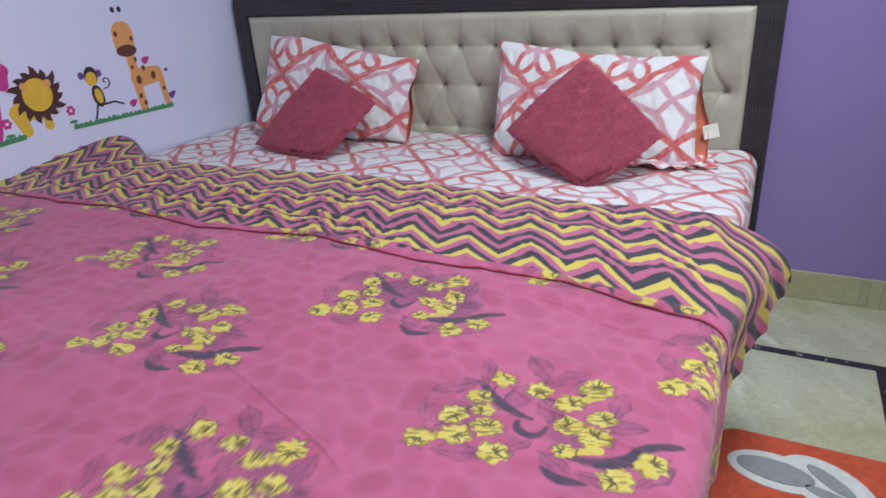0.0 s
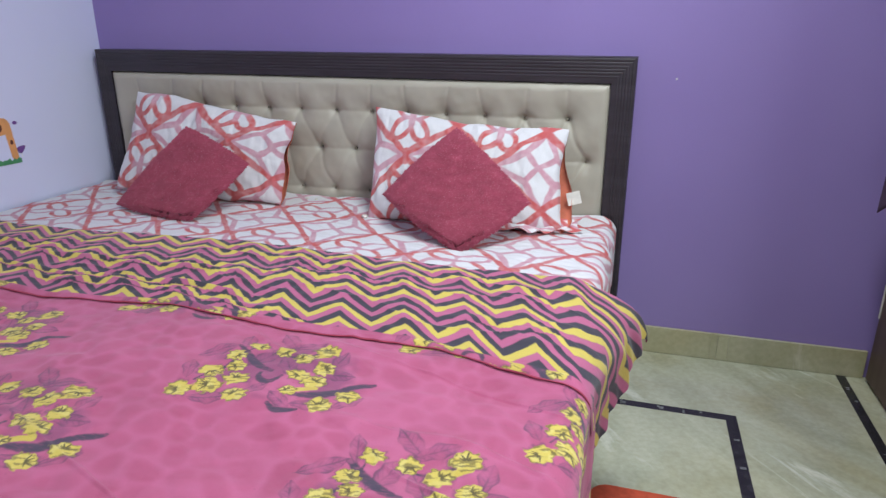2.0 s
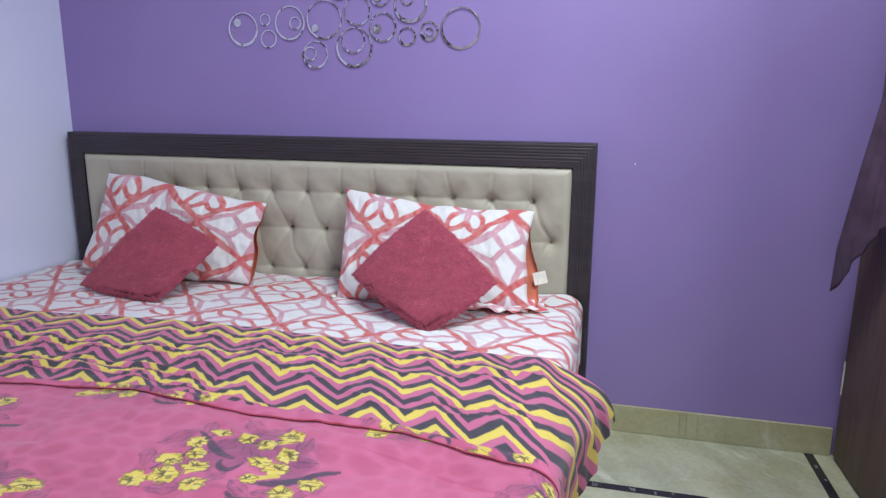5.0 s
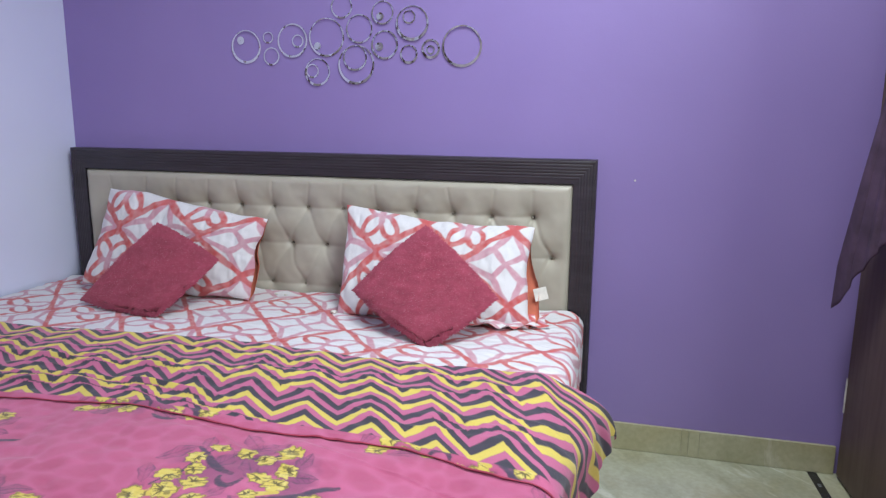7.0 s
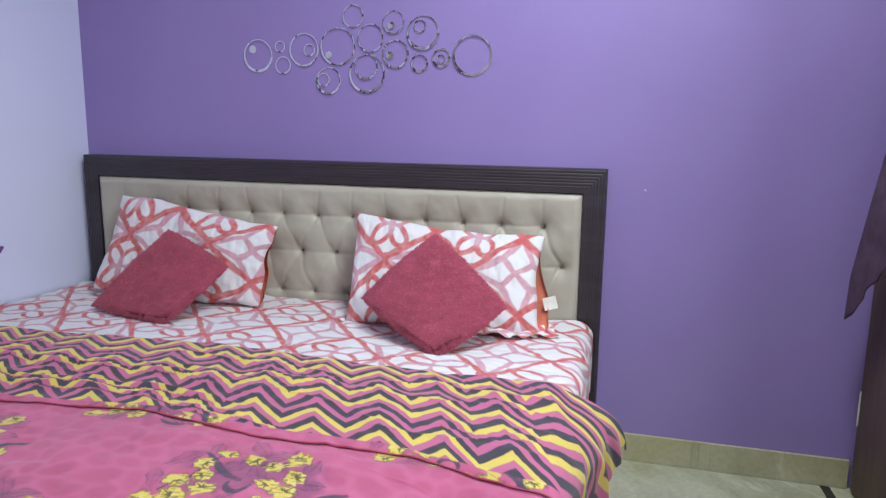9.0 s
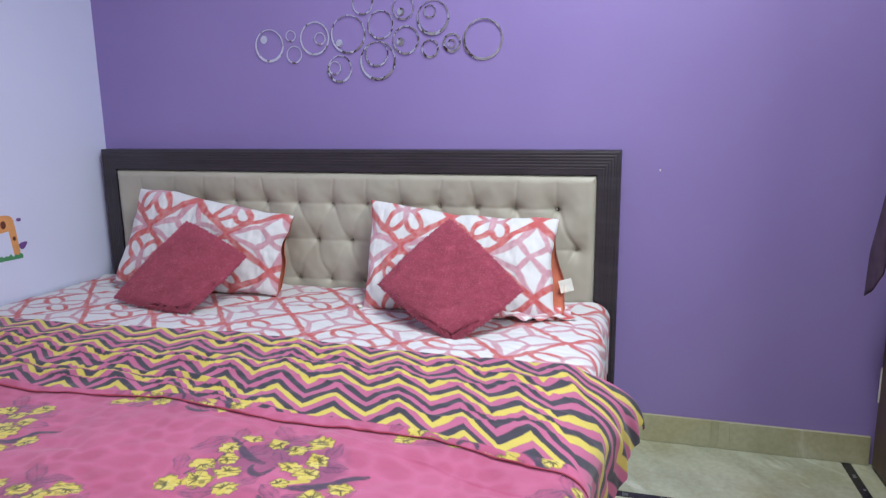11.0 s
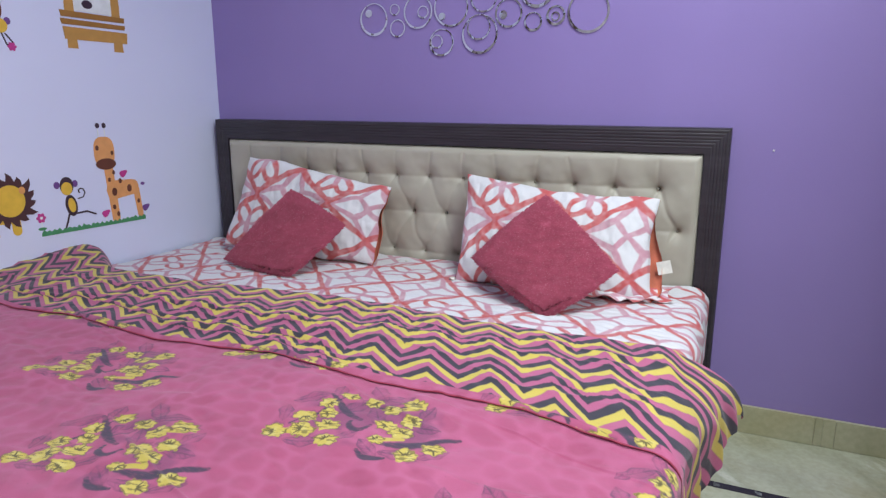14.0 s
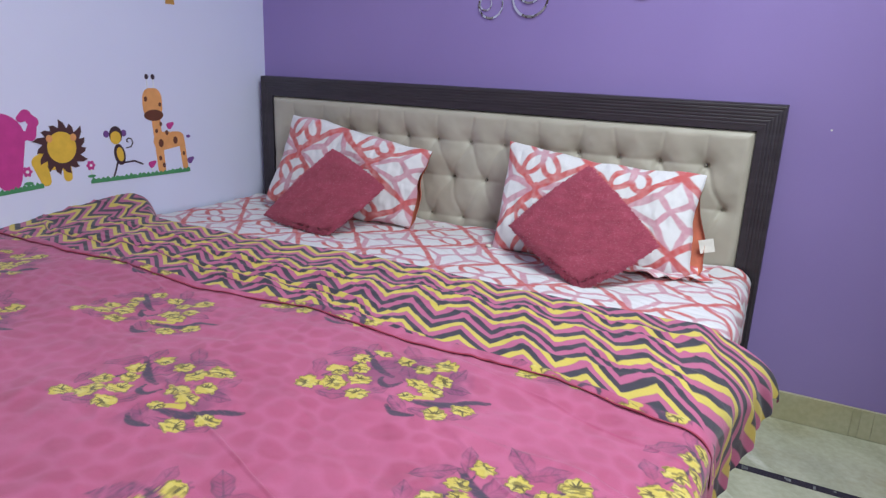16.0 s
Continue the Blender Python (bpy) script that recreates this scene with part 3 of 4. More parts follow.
def duvet_foot():
    s, d = np.linspace(-1.03, 1.0, 200), np.linspace(0, 0.34, 34)
    S, D = np.meshgrid(s, d)
    Y = -2.10 - 0.03 * smooth(0, 0.06, D) - 0.008 * np.sin(S * 17) * smooth(0, 0.3, D)
    Z = Z_DUVET - 0.03 - D + duvet_bumps(S, np.full_like(S, -2.10)) * smooth(0.1, 0, D)
    return under(grid("foot_hang", np.stack([S, Y, Z], -1), M_PRINT, None, "", floral_print(S, -2.10 - D)), duvet)


duvet_foot()


def puckers(u):
    """Low tucks that run along the band: where they lie, how tall they stand and how much cloth they swallow."""
    rows = []
    for at, seed, x0, x1, tall, eaten in ((0.80, 201, -1.1, 0.35, 0.011, 0.034), (0.62, 204, -0.55, 0.30, 0.008, 0.018), (0.45, 207, -0.9, -0.2, 0.007, 0.014),
                                             (0.90, 210, -0.3, 0.55, 0.006, 0.026), (0.50, 213, 0.15, 0.75, 0.004, 0.008), (0.74, 216, 0.62, 1.1, 0.005, 0.014)):
        here = smooth(x0, x0 + 0.2, u) * smooth(x1, x1 - 0.2, u)
        rows.append((at + 0.05 * vnoise(u, u * 0 + at, 0.34, seed), tall * here, eaten * here))
    return rows


def turned_back(u, w):
    """Places of the turned-back band. u: length across the bed, w: 0 at the pillow side, 1 at its free edge."""
    pile = np.exp(-(((u + 1.02) / 0.17) ** 2))
    y_top = Y_TOP + 0.14 * pile + 0.012 * np.sin(u * 5.1 + 0.8)
    y_low = Y_FOLD + 0.010 * np.sin(u * 4.0) + 0.006 * np.sin(u * 11)
    y_low = y_low + 0.018 * smooth(0.5, 0.0, u) - 0.036 * smooth(0.70, 0.96, u)
    y_low = y_low + 0.16 * smooth(0.98, 1.28, u)
    Y = y_top + (y_low - y_top) * w
    drop = 0.16 + 0.13 * smooth(0.1, 0.95, w)
    x_bend, radius = 0.942, 0.078 - 0.030 * smooth(0.4, 1.0, w)
    X, Z = drape(np.where(u < x_bend, u, x_bend + (u - x_bend) * drop / 0.33), x_bend, radius, Z_DUVET + 0.004)
    flat = smooth(1.0, 0.9, u)
    lift = 0.022 * (1 - np.clip(1 - w / 0.10, 0, 1) ** 2) - 0.045 * np.clip(1 - w / 0.10, 0, 1) ** 2
    lift = lift - 0.018 * smooth(0.5, 1.0, w) - 0.005 * np.clip((w - 0.965) / 0.035, 0, 1) ** 2
    Z = Z + lift * (0.3 + 0.7 * flat)
    Z = Z + (0.25 + 0.75 * flat) * duvet_bumps(u, Y) * (0.7 + 0.3 * smooth(0.75, 1.0, w))
    ripple = fbm(u * 0.35 + 5, Y * 1.6 + 0.10 * u, 0.10, 43, 3)
    Z = Z + (0.3 + 0.7 * flat) * 0.006 * (1 - np.abs(ripple)) ** 3 * smooth(0.05, 0.3, w) * smooth(1.0, 0.85, w)
    Z = Z + 0.022 * np.exp(-(((u + 1.02) / 0.15) ** 2 + ((Y + 0.74) / 0.13) ** 2))
    for line, tall, _ in puckers(u):
        Z = Z + tall * smooth(1.0, 0.9, w) * np.exp(-(((w - line + 0.022) / 0.024) ** 2))
    hang = smooth(0.97, 1.2, u)
    flare = 0.055 * smooth(0.9, 0.0, w) * smooth(0.96, 1.28, u)
    X = X + flare + hang * (0.005 * np.sin(w * 26 + 1.0) + 0.003 * np.sin(w * 55)) - 0.004
    return X, Y, Z


def duvet_band():
    u, w = np.linspace(-1.03, 1.28, 1360), np.linspace(0, 1, 250)
    U, W = np.meshgrid(u, w)
    X, Y, Z = turned_back(U, W)
    V = W * 0.42 + 0.05
    for line, _, eaten in puckers(U):
        V = V + eaten * smooth(-0.006, 0.006, W - line)
    slack = 0.55 * (0.16 + 0.13 * smooth(0.1, 0.95, W)) / 0.33
    fabric = chevron_print(np.where(U < 0.942, U, 0.942 + (U - 0.942) * slack), V)
    strip = W - (0.962 - 0.014 * smooth(-0.2, 0.3, U) * smooth(0.8, 0.5, U) + 0.024 * vnoise(U, W, 0.2, 47))
    edge = smooth(0.0, 0.006, strip)
    pinkish = floral_print(U, -1.115 + (W - 1) * 0.42)
    fabric = fabric * (1 - edge[..., None]) + pinkish * edge[..., None]
    return under(grid("turned_back_lining", np.stack([X, Y, Z], -1), M_PRINT, None, "zigzag lining in yellow, charcoal and rose", fabric), duvet)


duvet_band()


def duvet_edge():
    u, th = np.linspace(-1.03, 1.27, 420), np.linspace(0, 2 * math.pi, 10, endpoint=False)
    X, Y, Z = turned_back(u, np.ones_like(u))
    rad = 0.0016 + 0.0008 * vnoise(u, u * 0, 0.05, 48)
    P = np.stack([np.stack([X, Y - 0.002 + np.cos(t) * rad, Z + 0.001 + np.sin(t) * rad], -1) for t in th], 1)
    return under(grid("bound_edge", P, M_MAROON_EDGE, None, "crimson bound seam", None, True), duvet)


duvet_edge()


def cushion_places(corners, thick, n, pinch=0.06, power=0.42):
    """Front and back of a stuffed square set by its corners: top left, top right, bottom right, bottom left."""
    a, b, c, d = (np.array(p, float) for p in corners)
    t = np.linspace(-1, 1, n[0])
    r = np.linspace(-1, 1, n[1])
    U, V = np.meshgrid(t, r)
    uu, vv = U * (1 - pinch * (1 - V**2)), V * (1 - pinch * (1 - U**2))
    s, q = (uu + 1) / 2, (vv + 1) / 2
    flat = (a * ((1 - s) * q)[..., None] + b * (s * q)[..., None] + c * (s * (1 - q))[..., None] + d * ((1 - s) * (1 - q))[..., None])
    nrm = np.cross(b - a, d - a)
    nrm = nrm / np.linalg.norm(nrm)
    if nrm[1] > 0:
        nrm = -nrm
    puff = thick / 2 * (np.clip(1 - np.abs(U) ** 2.6, 0, 1) * np.clip(1 - np.abs(V) ** 2.6, 0, 1)) ** power
    wide, high = np.linalg.norm(b - a), np.linalg.norm(d - a)
    return flat, nrm, puff, U * wide / 2, V * high / 2


def pillow(corners, tile, du, dv, seed, gape):
    mid = np.mean(np.array(corners), 0)
    ob = thing("pillow", (float(mid[0]), float(mid[1]), 0.49), "plump white pillow with red lattice print leaning on the headboard", "pillow", "pillows at the headboard")
    flat, nrm, puff, U, V = cushion_places(corners, 0.105, (215, 135), 0.035)
    flat = flat + 0.009 * np.stack([fbm(U, V, 0.17, seed + 8), 0 * U, fbm(U, V, 0.15, seed + 11)], -1)
    wrinkle = 0.0045 * fbm(U, V, 0.10, seed) + 0.003 * fbm(U * 2.2, V * 0.8, 0.05, seed + 5, 2)
    rim = np.clip(puff / 0.03, 0, 1)
    front = flat + nrm * (puff + wrinkle * rim + 0.002)[..., None]
    under(grid("front_panel", front, M_SHEET, None, "white cotton with red and rose lattice", lattice_print(U, V, tile, 0.34, du, dv)), ob)
    back = flat - nrm * (puff + 0.002)[..., None] + np.array([gape, -0.006, 0.003]) * (smooth(0.0, 0.3, U) * smooth(0.13, -0.05, V) * smooth(-0.19, -0.13, V))[..., None]
    under(grid("back_panel", back[:, ::-1], M_ORANGE, None, "plain orange cotton back"), ob)
    return ob


pillow(((-0.742, -0.16, 0.860), (-0.105, -0.16, 0.768), (-0.145, -0.235, 0.488), (-0.815, -0.26, 0.505)), 0.340, 0.222, 0.086, 90, 0.016)
pillow_near = pillow(((0.185, -0.13, 0.807), (0.822, -0.16, 0.768), (0.822, -0.30, 0.488), (0.195, -0.29, 0.486)), 0.297, 0.182, 0.116, 120, 0.034)



def loose_flange():
    """The pillowcase's open end, crumpled on the sheet below the pillow's lower corner."""
    u, v = np.linspace(0, 1, 90), np.linspace(0, 1, 30)
    U, V = np.meshgrid(u, v)
    X = 0.655 + 0.225 * U + 0.010 * np.sin(V * 5 + U * 9)
    Y = -0.300 - 0.050 * V * (0.5 + 0.5 * np.sin(U * 2.4)) + 0.055 * U**2
    Z = 0.492 + 0.030 * (1 - V) ** 1.5 + 0.012 * np.sin(U * 11 + V * 2.5) ** 2 * (0.3 + 0.7 * V)
    return under(grid("loose_flange", np.stack([X, Y, Z], -1), M_SHEET, None, "crumpled open end of the pillowcase", lattice_print(U * 0.24, V * 0.09 + 0.2, 0.2, 0.2)), pillow_near)


loose_flange()


def fur_cushion(corners, seed):
    rnd = np.random.RandomState(seed)
    mid = np.mean(np.array(corners), 0)
    ob = thing("cushion", (float(mid[0]), float(mid[1]), 0.49), "square maroon shaggy plush cushion set on its corner against a pillow", "cushion", "plush cushions")
    flat, nrm, puff, U, V = cushion_places(corners, 0.046, (70, 70), -0.045)
    dents = 0.006 * fbm(U, V, 0.12, seed) - 0.006 * np.exp(-((np.hypot(U, V + 0.06) - 0.06) / 0.016) ** 2)
    front = flat + nrm * (puff + dents * np.clip(puff / 0.02, 0, 1))[..., None]
    under(grid("cover", front, M_PLUSH_CORE, None, "maroon knit cover"), ob)
    under(grid("back_cover", (flat - nrm * 0.4 * puff[..., None])[:, ::-1], M_PLUSH_CORE, None), ob)
    # the pile: many short tapered tufts, combed by patches
    n = 46000
    i, j = rnd.uniform(0, 68.99, n), rnd.uniform(0, 68.99, n)
    i0, j0 = i.astype(int), j.astype(int)
    fi, fj = (i - i0)[:, None], (j - j0)[:, None]
    root = (front[j0, i0] * (1 - fi) + front[j0, i0 + 1] * fi) * (1 - fj) + (front[j0 + 1, i0] * (1 - fi) + front[j0 + 1, i0 + 1] * fi) * fj
    ex = np.array(corners[1]) - np.array(corners[0])
    ex = ex / np.linalg.norm(ex)
    ez = np.cross(ex, nrm)
    comb = -1.9 + 0.8 * vnoise(i * 0.1, j * 0.1, 1.0, seed + 3) + rnd.normal(0, 0.35, n)
    out = np.stack([i / 34.5 - 1, j / 34.5 - 1], -1)
    border = np.clip((np.abs(out).max(-1) - 0.8) / 0.2, 0, 1)[:, None]
    ey = np.array(corners[0]) - np.array(corners[3])
    ey = ey / np.linalg.norm(ey)
    lay = (np.cos(comb)[:, None] * ex + np.sin(comb)[:, None] * ez) * 0.8 + nrm * rnd.uniform(0.25, 0.6, n)[:, None]
    lay = lay * (1 - 0.6 * border) + border * 0.55 * (out[:, :1] * ex + out[:, 1:] * ey)
    lay /= np.linalg.norm(lay, axis=1)[:, None]
    length = rnd.uniform(0.005, 0.010, n)[:, None] * (1 + 0.7 * border)
    side = np.cross(lay, nrm + rnd.normal(0, 0.22, (n, 3)))
    side /= np.linalg.norm(side, axis=1)[:, None] + 1e-9
    side *= np.where((np.cross(side, lay) * nrm).sum(1) < 0, -1.0, 1.0)[:, None]
    w = rnd.uniform(0.0015, 0.0026, n)[:, None]
    bend = np.array([0, 0, -0.0025])
    verts = np.stack([root - side * w, root + side * w, root + lay * length * 0.6 + side * w * 0.8, root + lay * length * 0.6 - side * w * 0.8, root + lay * length + bend], 1).reshape(-1, 3)
    k = np.arange(n)[:, None] * 5
    faces = np.concatenate([np.concatenate([k, k + 1, k + 2], 1), np.concatenate([k, k + 2, k + 3], 1), np.concatenate([k + 3, k + 2, k + 4], 1)])
    mesh = bpy.data.meshes.new("pile")
    mesh.from_pydata(verts.tolist(), [], faces.tolist())
    gy, gx = np.gradient(front, axis=(0, 1))
    skin = np.cross(gx, gy)
    skin /= np.linalg.norm(skin, axis=-1)[..., None] + 1e-9
    skin *= np.sign((skin * nrm).sum(-1))[..., None]
    soft = 0.18 * skin[j0, i0] + 0.85 * nrm + 0.16 * lay + rnd.normal(0, 0.06, (n, 3))
    soft /= np.linalg.norm(soft, axis=1)[:, None]
    pile = under(finish("plush_nap", mesh, M_PLUSH, None, "shaggy maroon nap", True), ob)
    mesh.normals_split_custom_set_from_vertices(np.repeat(soft, 5, 0).tolist())
    pile["kind"] = "stuff"
    return ob


fur_cushion(((-0.448, -0.29, 0.744), (-0.228, -0.29, 0.633), (-0.305, -0.505, 0.500), (-0.650, -0.425, 0.500)), 7)
fur_cushion(((0.500, -0.285, 0.775), (0.734, -0.365, 0.588), (0.580, -0.540, 0.487), (0.300, -0.362, 0.580)), 17)

# label sewn to the pillow seam, and scraps of lint by the headboard
bm = box(bmesh.new(), -0.020, 0.020, -0.0008, 0.0008, -0.020, 0.018, 0.0)
tag = under(part("sewn_label", bm, M_TAG, None, "small white sewn-in label"), pillow_near)
tag.matrix_basis = pose(0.854, -0.252, 0.586, -12, -14, 12)


def lint(x, y, size, seed):
    rnd = random.Random(seed)
    bm = bmesh.new()
    bmesh.ops.create_icosphere(bm, subdivisions=2, radius=size)
    for v in bm.verts:
        v.co *= rnd.uniform(0.6, 1.2)
        v.co.z = v.co.z * 0.5 + size * 0.45
    ob = part("paper_scrap", bm, M_TAG, None, "tiny crumpled white paper scrap on the bed sheet", True)
    ob.location = (x, y, Z_SHEET + 0.002)
    return tagged(ob, category="scrap")


for n, (x, y, size) in enumerate(((-0.10, -0.125, 0.006), (-0.062, -0.13, 0.006), (0.198, -0.30, 0.011))):
    lint(x, y, size, n)

# ---- mirror rings on the purple wall: x, z, outer radius, band width (0: disc), shift of the hole ----
RINGS = (
    (-0.252, 1.363, 0.058, 0.009, 0.003), (-0.274, 1.386, 0.014, 0, 0), (-0.164, 1.393, 0.020, 0.005, 0.001), (-0.153, 1.328, 0.031, 0.006, 0.001),
    (-0.069, 1.380, 0.058, 0.008, 0.001), (-0.049, 1.378, 0.022, 0.006, 0.001), (0.061, 1.387, 0.065, 0.007, 0.002), (0.026, 1.359, 0.013, 0, 0),
    (0.024, 1.271, 0.047, 0.007, 0.002), (0.005, 1.275, 0.024, 0.006, 0.001), (0.119, 1.487, 0.039, 0.006, 0.001), (0.183, 1.412, 0.048, 0.006, 0.001),
    (0.170, 1.293, 0.066, 0.008, 0.003), (0.166, 1.316, 0.043, 0.006, 0.002), (0.267, 1.462, 0.039, 0.006, 0.001), (0.258, 1.450, 0.013, 0, 0),
    (0.274, 1.357, 0.048, 0.008, 0.001), (0.254, 1.352, 0.014, 0, 0), (0.372, 1.424, 0.057, 0.009, 0.004), (0.361, 1.445, 0.022, 0.006, 0.001),
    (0.360, 1.324, 0.031, 0.008, 0.002), (0.437, 1.340, 0.032, 0.010, 0.001), (0.436, 1.337, 0.015, 0.006, 0), (0.544, 1.346, 0.067, 0.009, 0.002),
)


def mirror_ring(n, x, z, r, w, shift):
    seg, thick = 48, 0.0025
    a = np.linspace(0, 2 * math.pi, seg, endpoint=False)
    c, s = np.cos(a), np.sin(a)
    if w:
        ri = r - 0.72 * w
        prof = [(ri, 0, shift), (ri, -thick, shift), (r, -thick, 0), (r, 0, 0)]
    else:
        prof = [(0.0002, -thick, 0), (r, -thick, 0), (r, 0, 0), (0.0002, 0, 0)]
    P = np.stack([np.stack([c * q, np.full(seg, d), s * q + up], -1) for q, d, up in prof + prof[:1]])
    ob = grid("mirror_ring" if w else "mirror_disc", P, M_MIRROR, None, "", None, True)
    ob.data.polygons.foreach_set("use_smooth", np.zeros(len(ob.data.polygons), dtype=bool))
    flip(ob)
    rnd = random.Random(n)
    ob.matrix_basis = pose(x, -0.0005 - 0.03 * r, z, rnd.uniform(-1.7, 1.7), 0, rnd.uniform(-1.7, 1.7))
    return tagged(ob, "round silver mirror acrylic ring stuck on purple wall" if w else "small silver mirror acrylic disc stuck on purple wall", "wall decal", "mirror ring decals")


for n, row in enumerate(RINGS):
    mirror_ring(n, *row)

bm = bmesh.new()
bmesh.ops.create_cone(bm, segments=10, radius1=0.003, radius2=0.0024, depth=0.004, cap_ends=True)
nail = tagged(part("wall_nail", bm, M_TAG, None, "tiny pale nail head in the purple wall"), category="nail")
nail.matrix_basis = pose(1.118, -0.002, 0.917, 90, 0, 0)

# ---- stickers on the lilac wall: flat vinyl shapes, places by y and z ----
INKS = {}


def vinyl(name, rgb):
    if name not in INKS:
        INKS[name] = plain("vinyl_" + name, rgb, 0.4, var=0.08, scale=30, relief=0.02)
    return INKS[name]


V_ORANGE, V_BROWN = vinyl("orange", (0.72, 0.34, 0.13)), vinyl("brown", (0.13, 0.045, 0.03))
V_YELLOW, V_DARK = vinyl("yellow", (0.72, 0.46, 0.06)), vinyl("dark", (0.05, 0.03, 0.045))
V_PINK, V_GREEN = vinyl("pink", (0.52, 0.05, 0.26)), vinyl("green", (0.07, 0.27, 0.12))
V_WOOD, V_WOOD_DARK = vinyl("ochre", (0.50, 0.27, 0.07)), vinyl("umber", (0.33, 0.16, 0.035))
V_PURPLE, V_WHITE = vinyl("violet", (0.16, 0.07, 0.26)), vinyl("white", (0.75, 0.78, 0.8))
STICK = [0]


def patch(name, outline, mat, parent, layer=0):
    """A thin flat vinyl cut-out lying on the wall, from an outline of (y, z)."""
    bm = bmesh.new()
    STICK[0] += 1
    x0 = X_WEST + 0.0004 + 0.0010 * layer + 0.00003 * (STICK[0] % 30)
    lo = [bm.verts.new((X_WEST - 0.0002, y, z)) for y, z in outline]
    hi = [bm.verts.new((x0, y, z)) for y, z in outline]
    bm.faces.new(hi)
    for k in range(len(lo)):
        bm.faces.new((lo[k - 1], lo[k], hi[k], hi[k - 1]))
    bmesh.ops.recalc_face_normals(bm, faces=bm.faces)
    bmesh.ops.triangulate(bm, faces=[f for f in bm.faces if len(f.verts) > 4])
    return under(part(name, bm, mat), parent)


def oval(y, z, a, b, n=28, turn=0.0, star=0.0, lobes=0):
    out = []
    for k in range(n):
        t = 2 * math.pi * k / n
        m = 1 + (star * (1 if k % 2 else -1) if lobes == 0 and star else star * math.cos(lobes * t))
        p, q = a * m * math.cos(t), b * m * math.sin(t)
        out.append((y + p * math.cos(turn) - q * math.sin(turn), z + p * math.sin(turn) + q * math.cos(turn)))
    return out


def burst(y, z, r, points):
    """A disc with a rim of uneven, swept-back points."""
    rnd, out = random.Random(8), []
    for k in range(points):
        tall = r * rnd.uniform(1.12, 1.36)
        for f, q, sweep in ((0.0, r * 0.90, 0.0), (0.35, (r + tall) / 2, 0.10), (0.6, tall, 0.28), (0.75, (r + tall) / 2, 0.12)):
            a = 2 * math.pi * (k + f + sweep) / points
            out.append((y + q * math.cos(a), z + q * math.sin(a)))
    return out


def slab(y0, z0, y1, z1, w0, w1=None):
    """A bar with rounded ends from one point to another."""
    w1 = w0 if w1 is None else w1
    dy, dz = y1 - y0, z1 - z0
    a = math.atan2(dz, dy)
    ends = [(y1 + w1 * math.cos(a + t), z1 + w1 * math.sin(a + t)) for t in np.linspace(-math.pi / 2, math.pi / 2, 7)]
    return ends + [(y0 + w0 * math.cos(a + t), z0 + w0 * math.sin(a + t)) for t in np.linspace(math.pi / 2, 3 * math.pi / 2, 7)]


def grass(y0, z0, y1, z1, seed):
    rnd = random.Random(seed)
    n = 46
    top = []
    for k in range(n + 1):
        f = k / n
        top.append((y0 + (y1 - y0) * f, z0 + (z1 - z0) * f + (0.012 if k % 2 else 0.005) + rnd.uniform(-0.002, 0.004)))
    return [(y0, z0 - 0.005), (y1, z1 - 0.005)] + top[::-1]


def sticker(y, z, label):
    return thing("wall_sticker", (X_WEST, y, z), label, "wall sticker", "stickers on the lilac wall")


s = sticker(-0.55, 0.63, "tall orange block-shape vinyl sticker with brown dots on lilac wall")
patch("orange_shape", oval(-0.580, 0.890, 0.043, 0.056, lobes=4, star=-0.05), V_ORANGE, s, 1)
patch("brown_oval", oval(-0.578, 0.847, 0.040, 0.020), V_BROWN, s, 2)
patch("orange_shape", slab(-0.570, 0.83, -0.558, 0.648, 0.018, 0.016), V_ORANGE, s, 1)
patch("orange_shape", slab(-0.553, 0.752, -0.478, 0.756, 0.034, 0.028), V_ORANGE, s, 1)
patch("orange_shape", slab(-0.462, 0.745, -0.452, 0.650, 0.013, 0.012), V_ORANGE, s, 1)
for y, z, r in ((-0.556, 0.745, 0.013), (-0.492, 0.752, 0.012), (-0.572, 0.790, 0.007), (-0.552, 0.815, 0.007), (-0.563, 0.690, 0.008), (-0.549, 0.663, 0.008), (-0.457, 0.70, 0.007), (-0.608, 0.905, 0.008), (-0.550, 0.885, 0.007), (-0.528, 0.782, 0.008)):
    patch("brown_dot", oval(y, z, r * 0.8, r * 1.15, 14), V_BROWN, s, 2)
for y in (-0.597, -0.571):
    patch("stalk", slab(y, 0.945, y, 0.972, 0.0015), V_WHITE, s, 1)
    patch("dark_dot", oval(y, 0.982, 0.0075, 0.0095, 14), V_DARK, s, 1)
patch("dark_dot", oval(-0.431, 0.763, 0.009, 0.006, 12), V_PURPLE, s, 1)
for y, z, m in ((-0.512, 0.808, V_PINK), (-0.600, 0.672, V_PINK), (-0.427, 0.672, V_PURPLE)):
    patch("small_heart_shape", oval(y, z, 0.016, 0.011, 20, 0.5, 0.16, 3), m, s, 2)
    patch("stalk", slab(y, z - 0.010, y, z - 0.026, 0.0012), V_WHITE, s, 1)

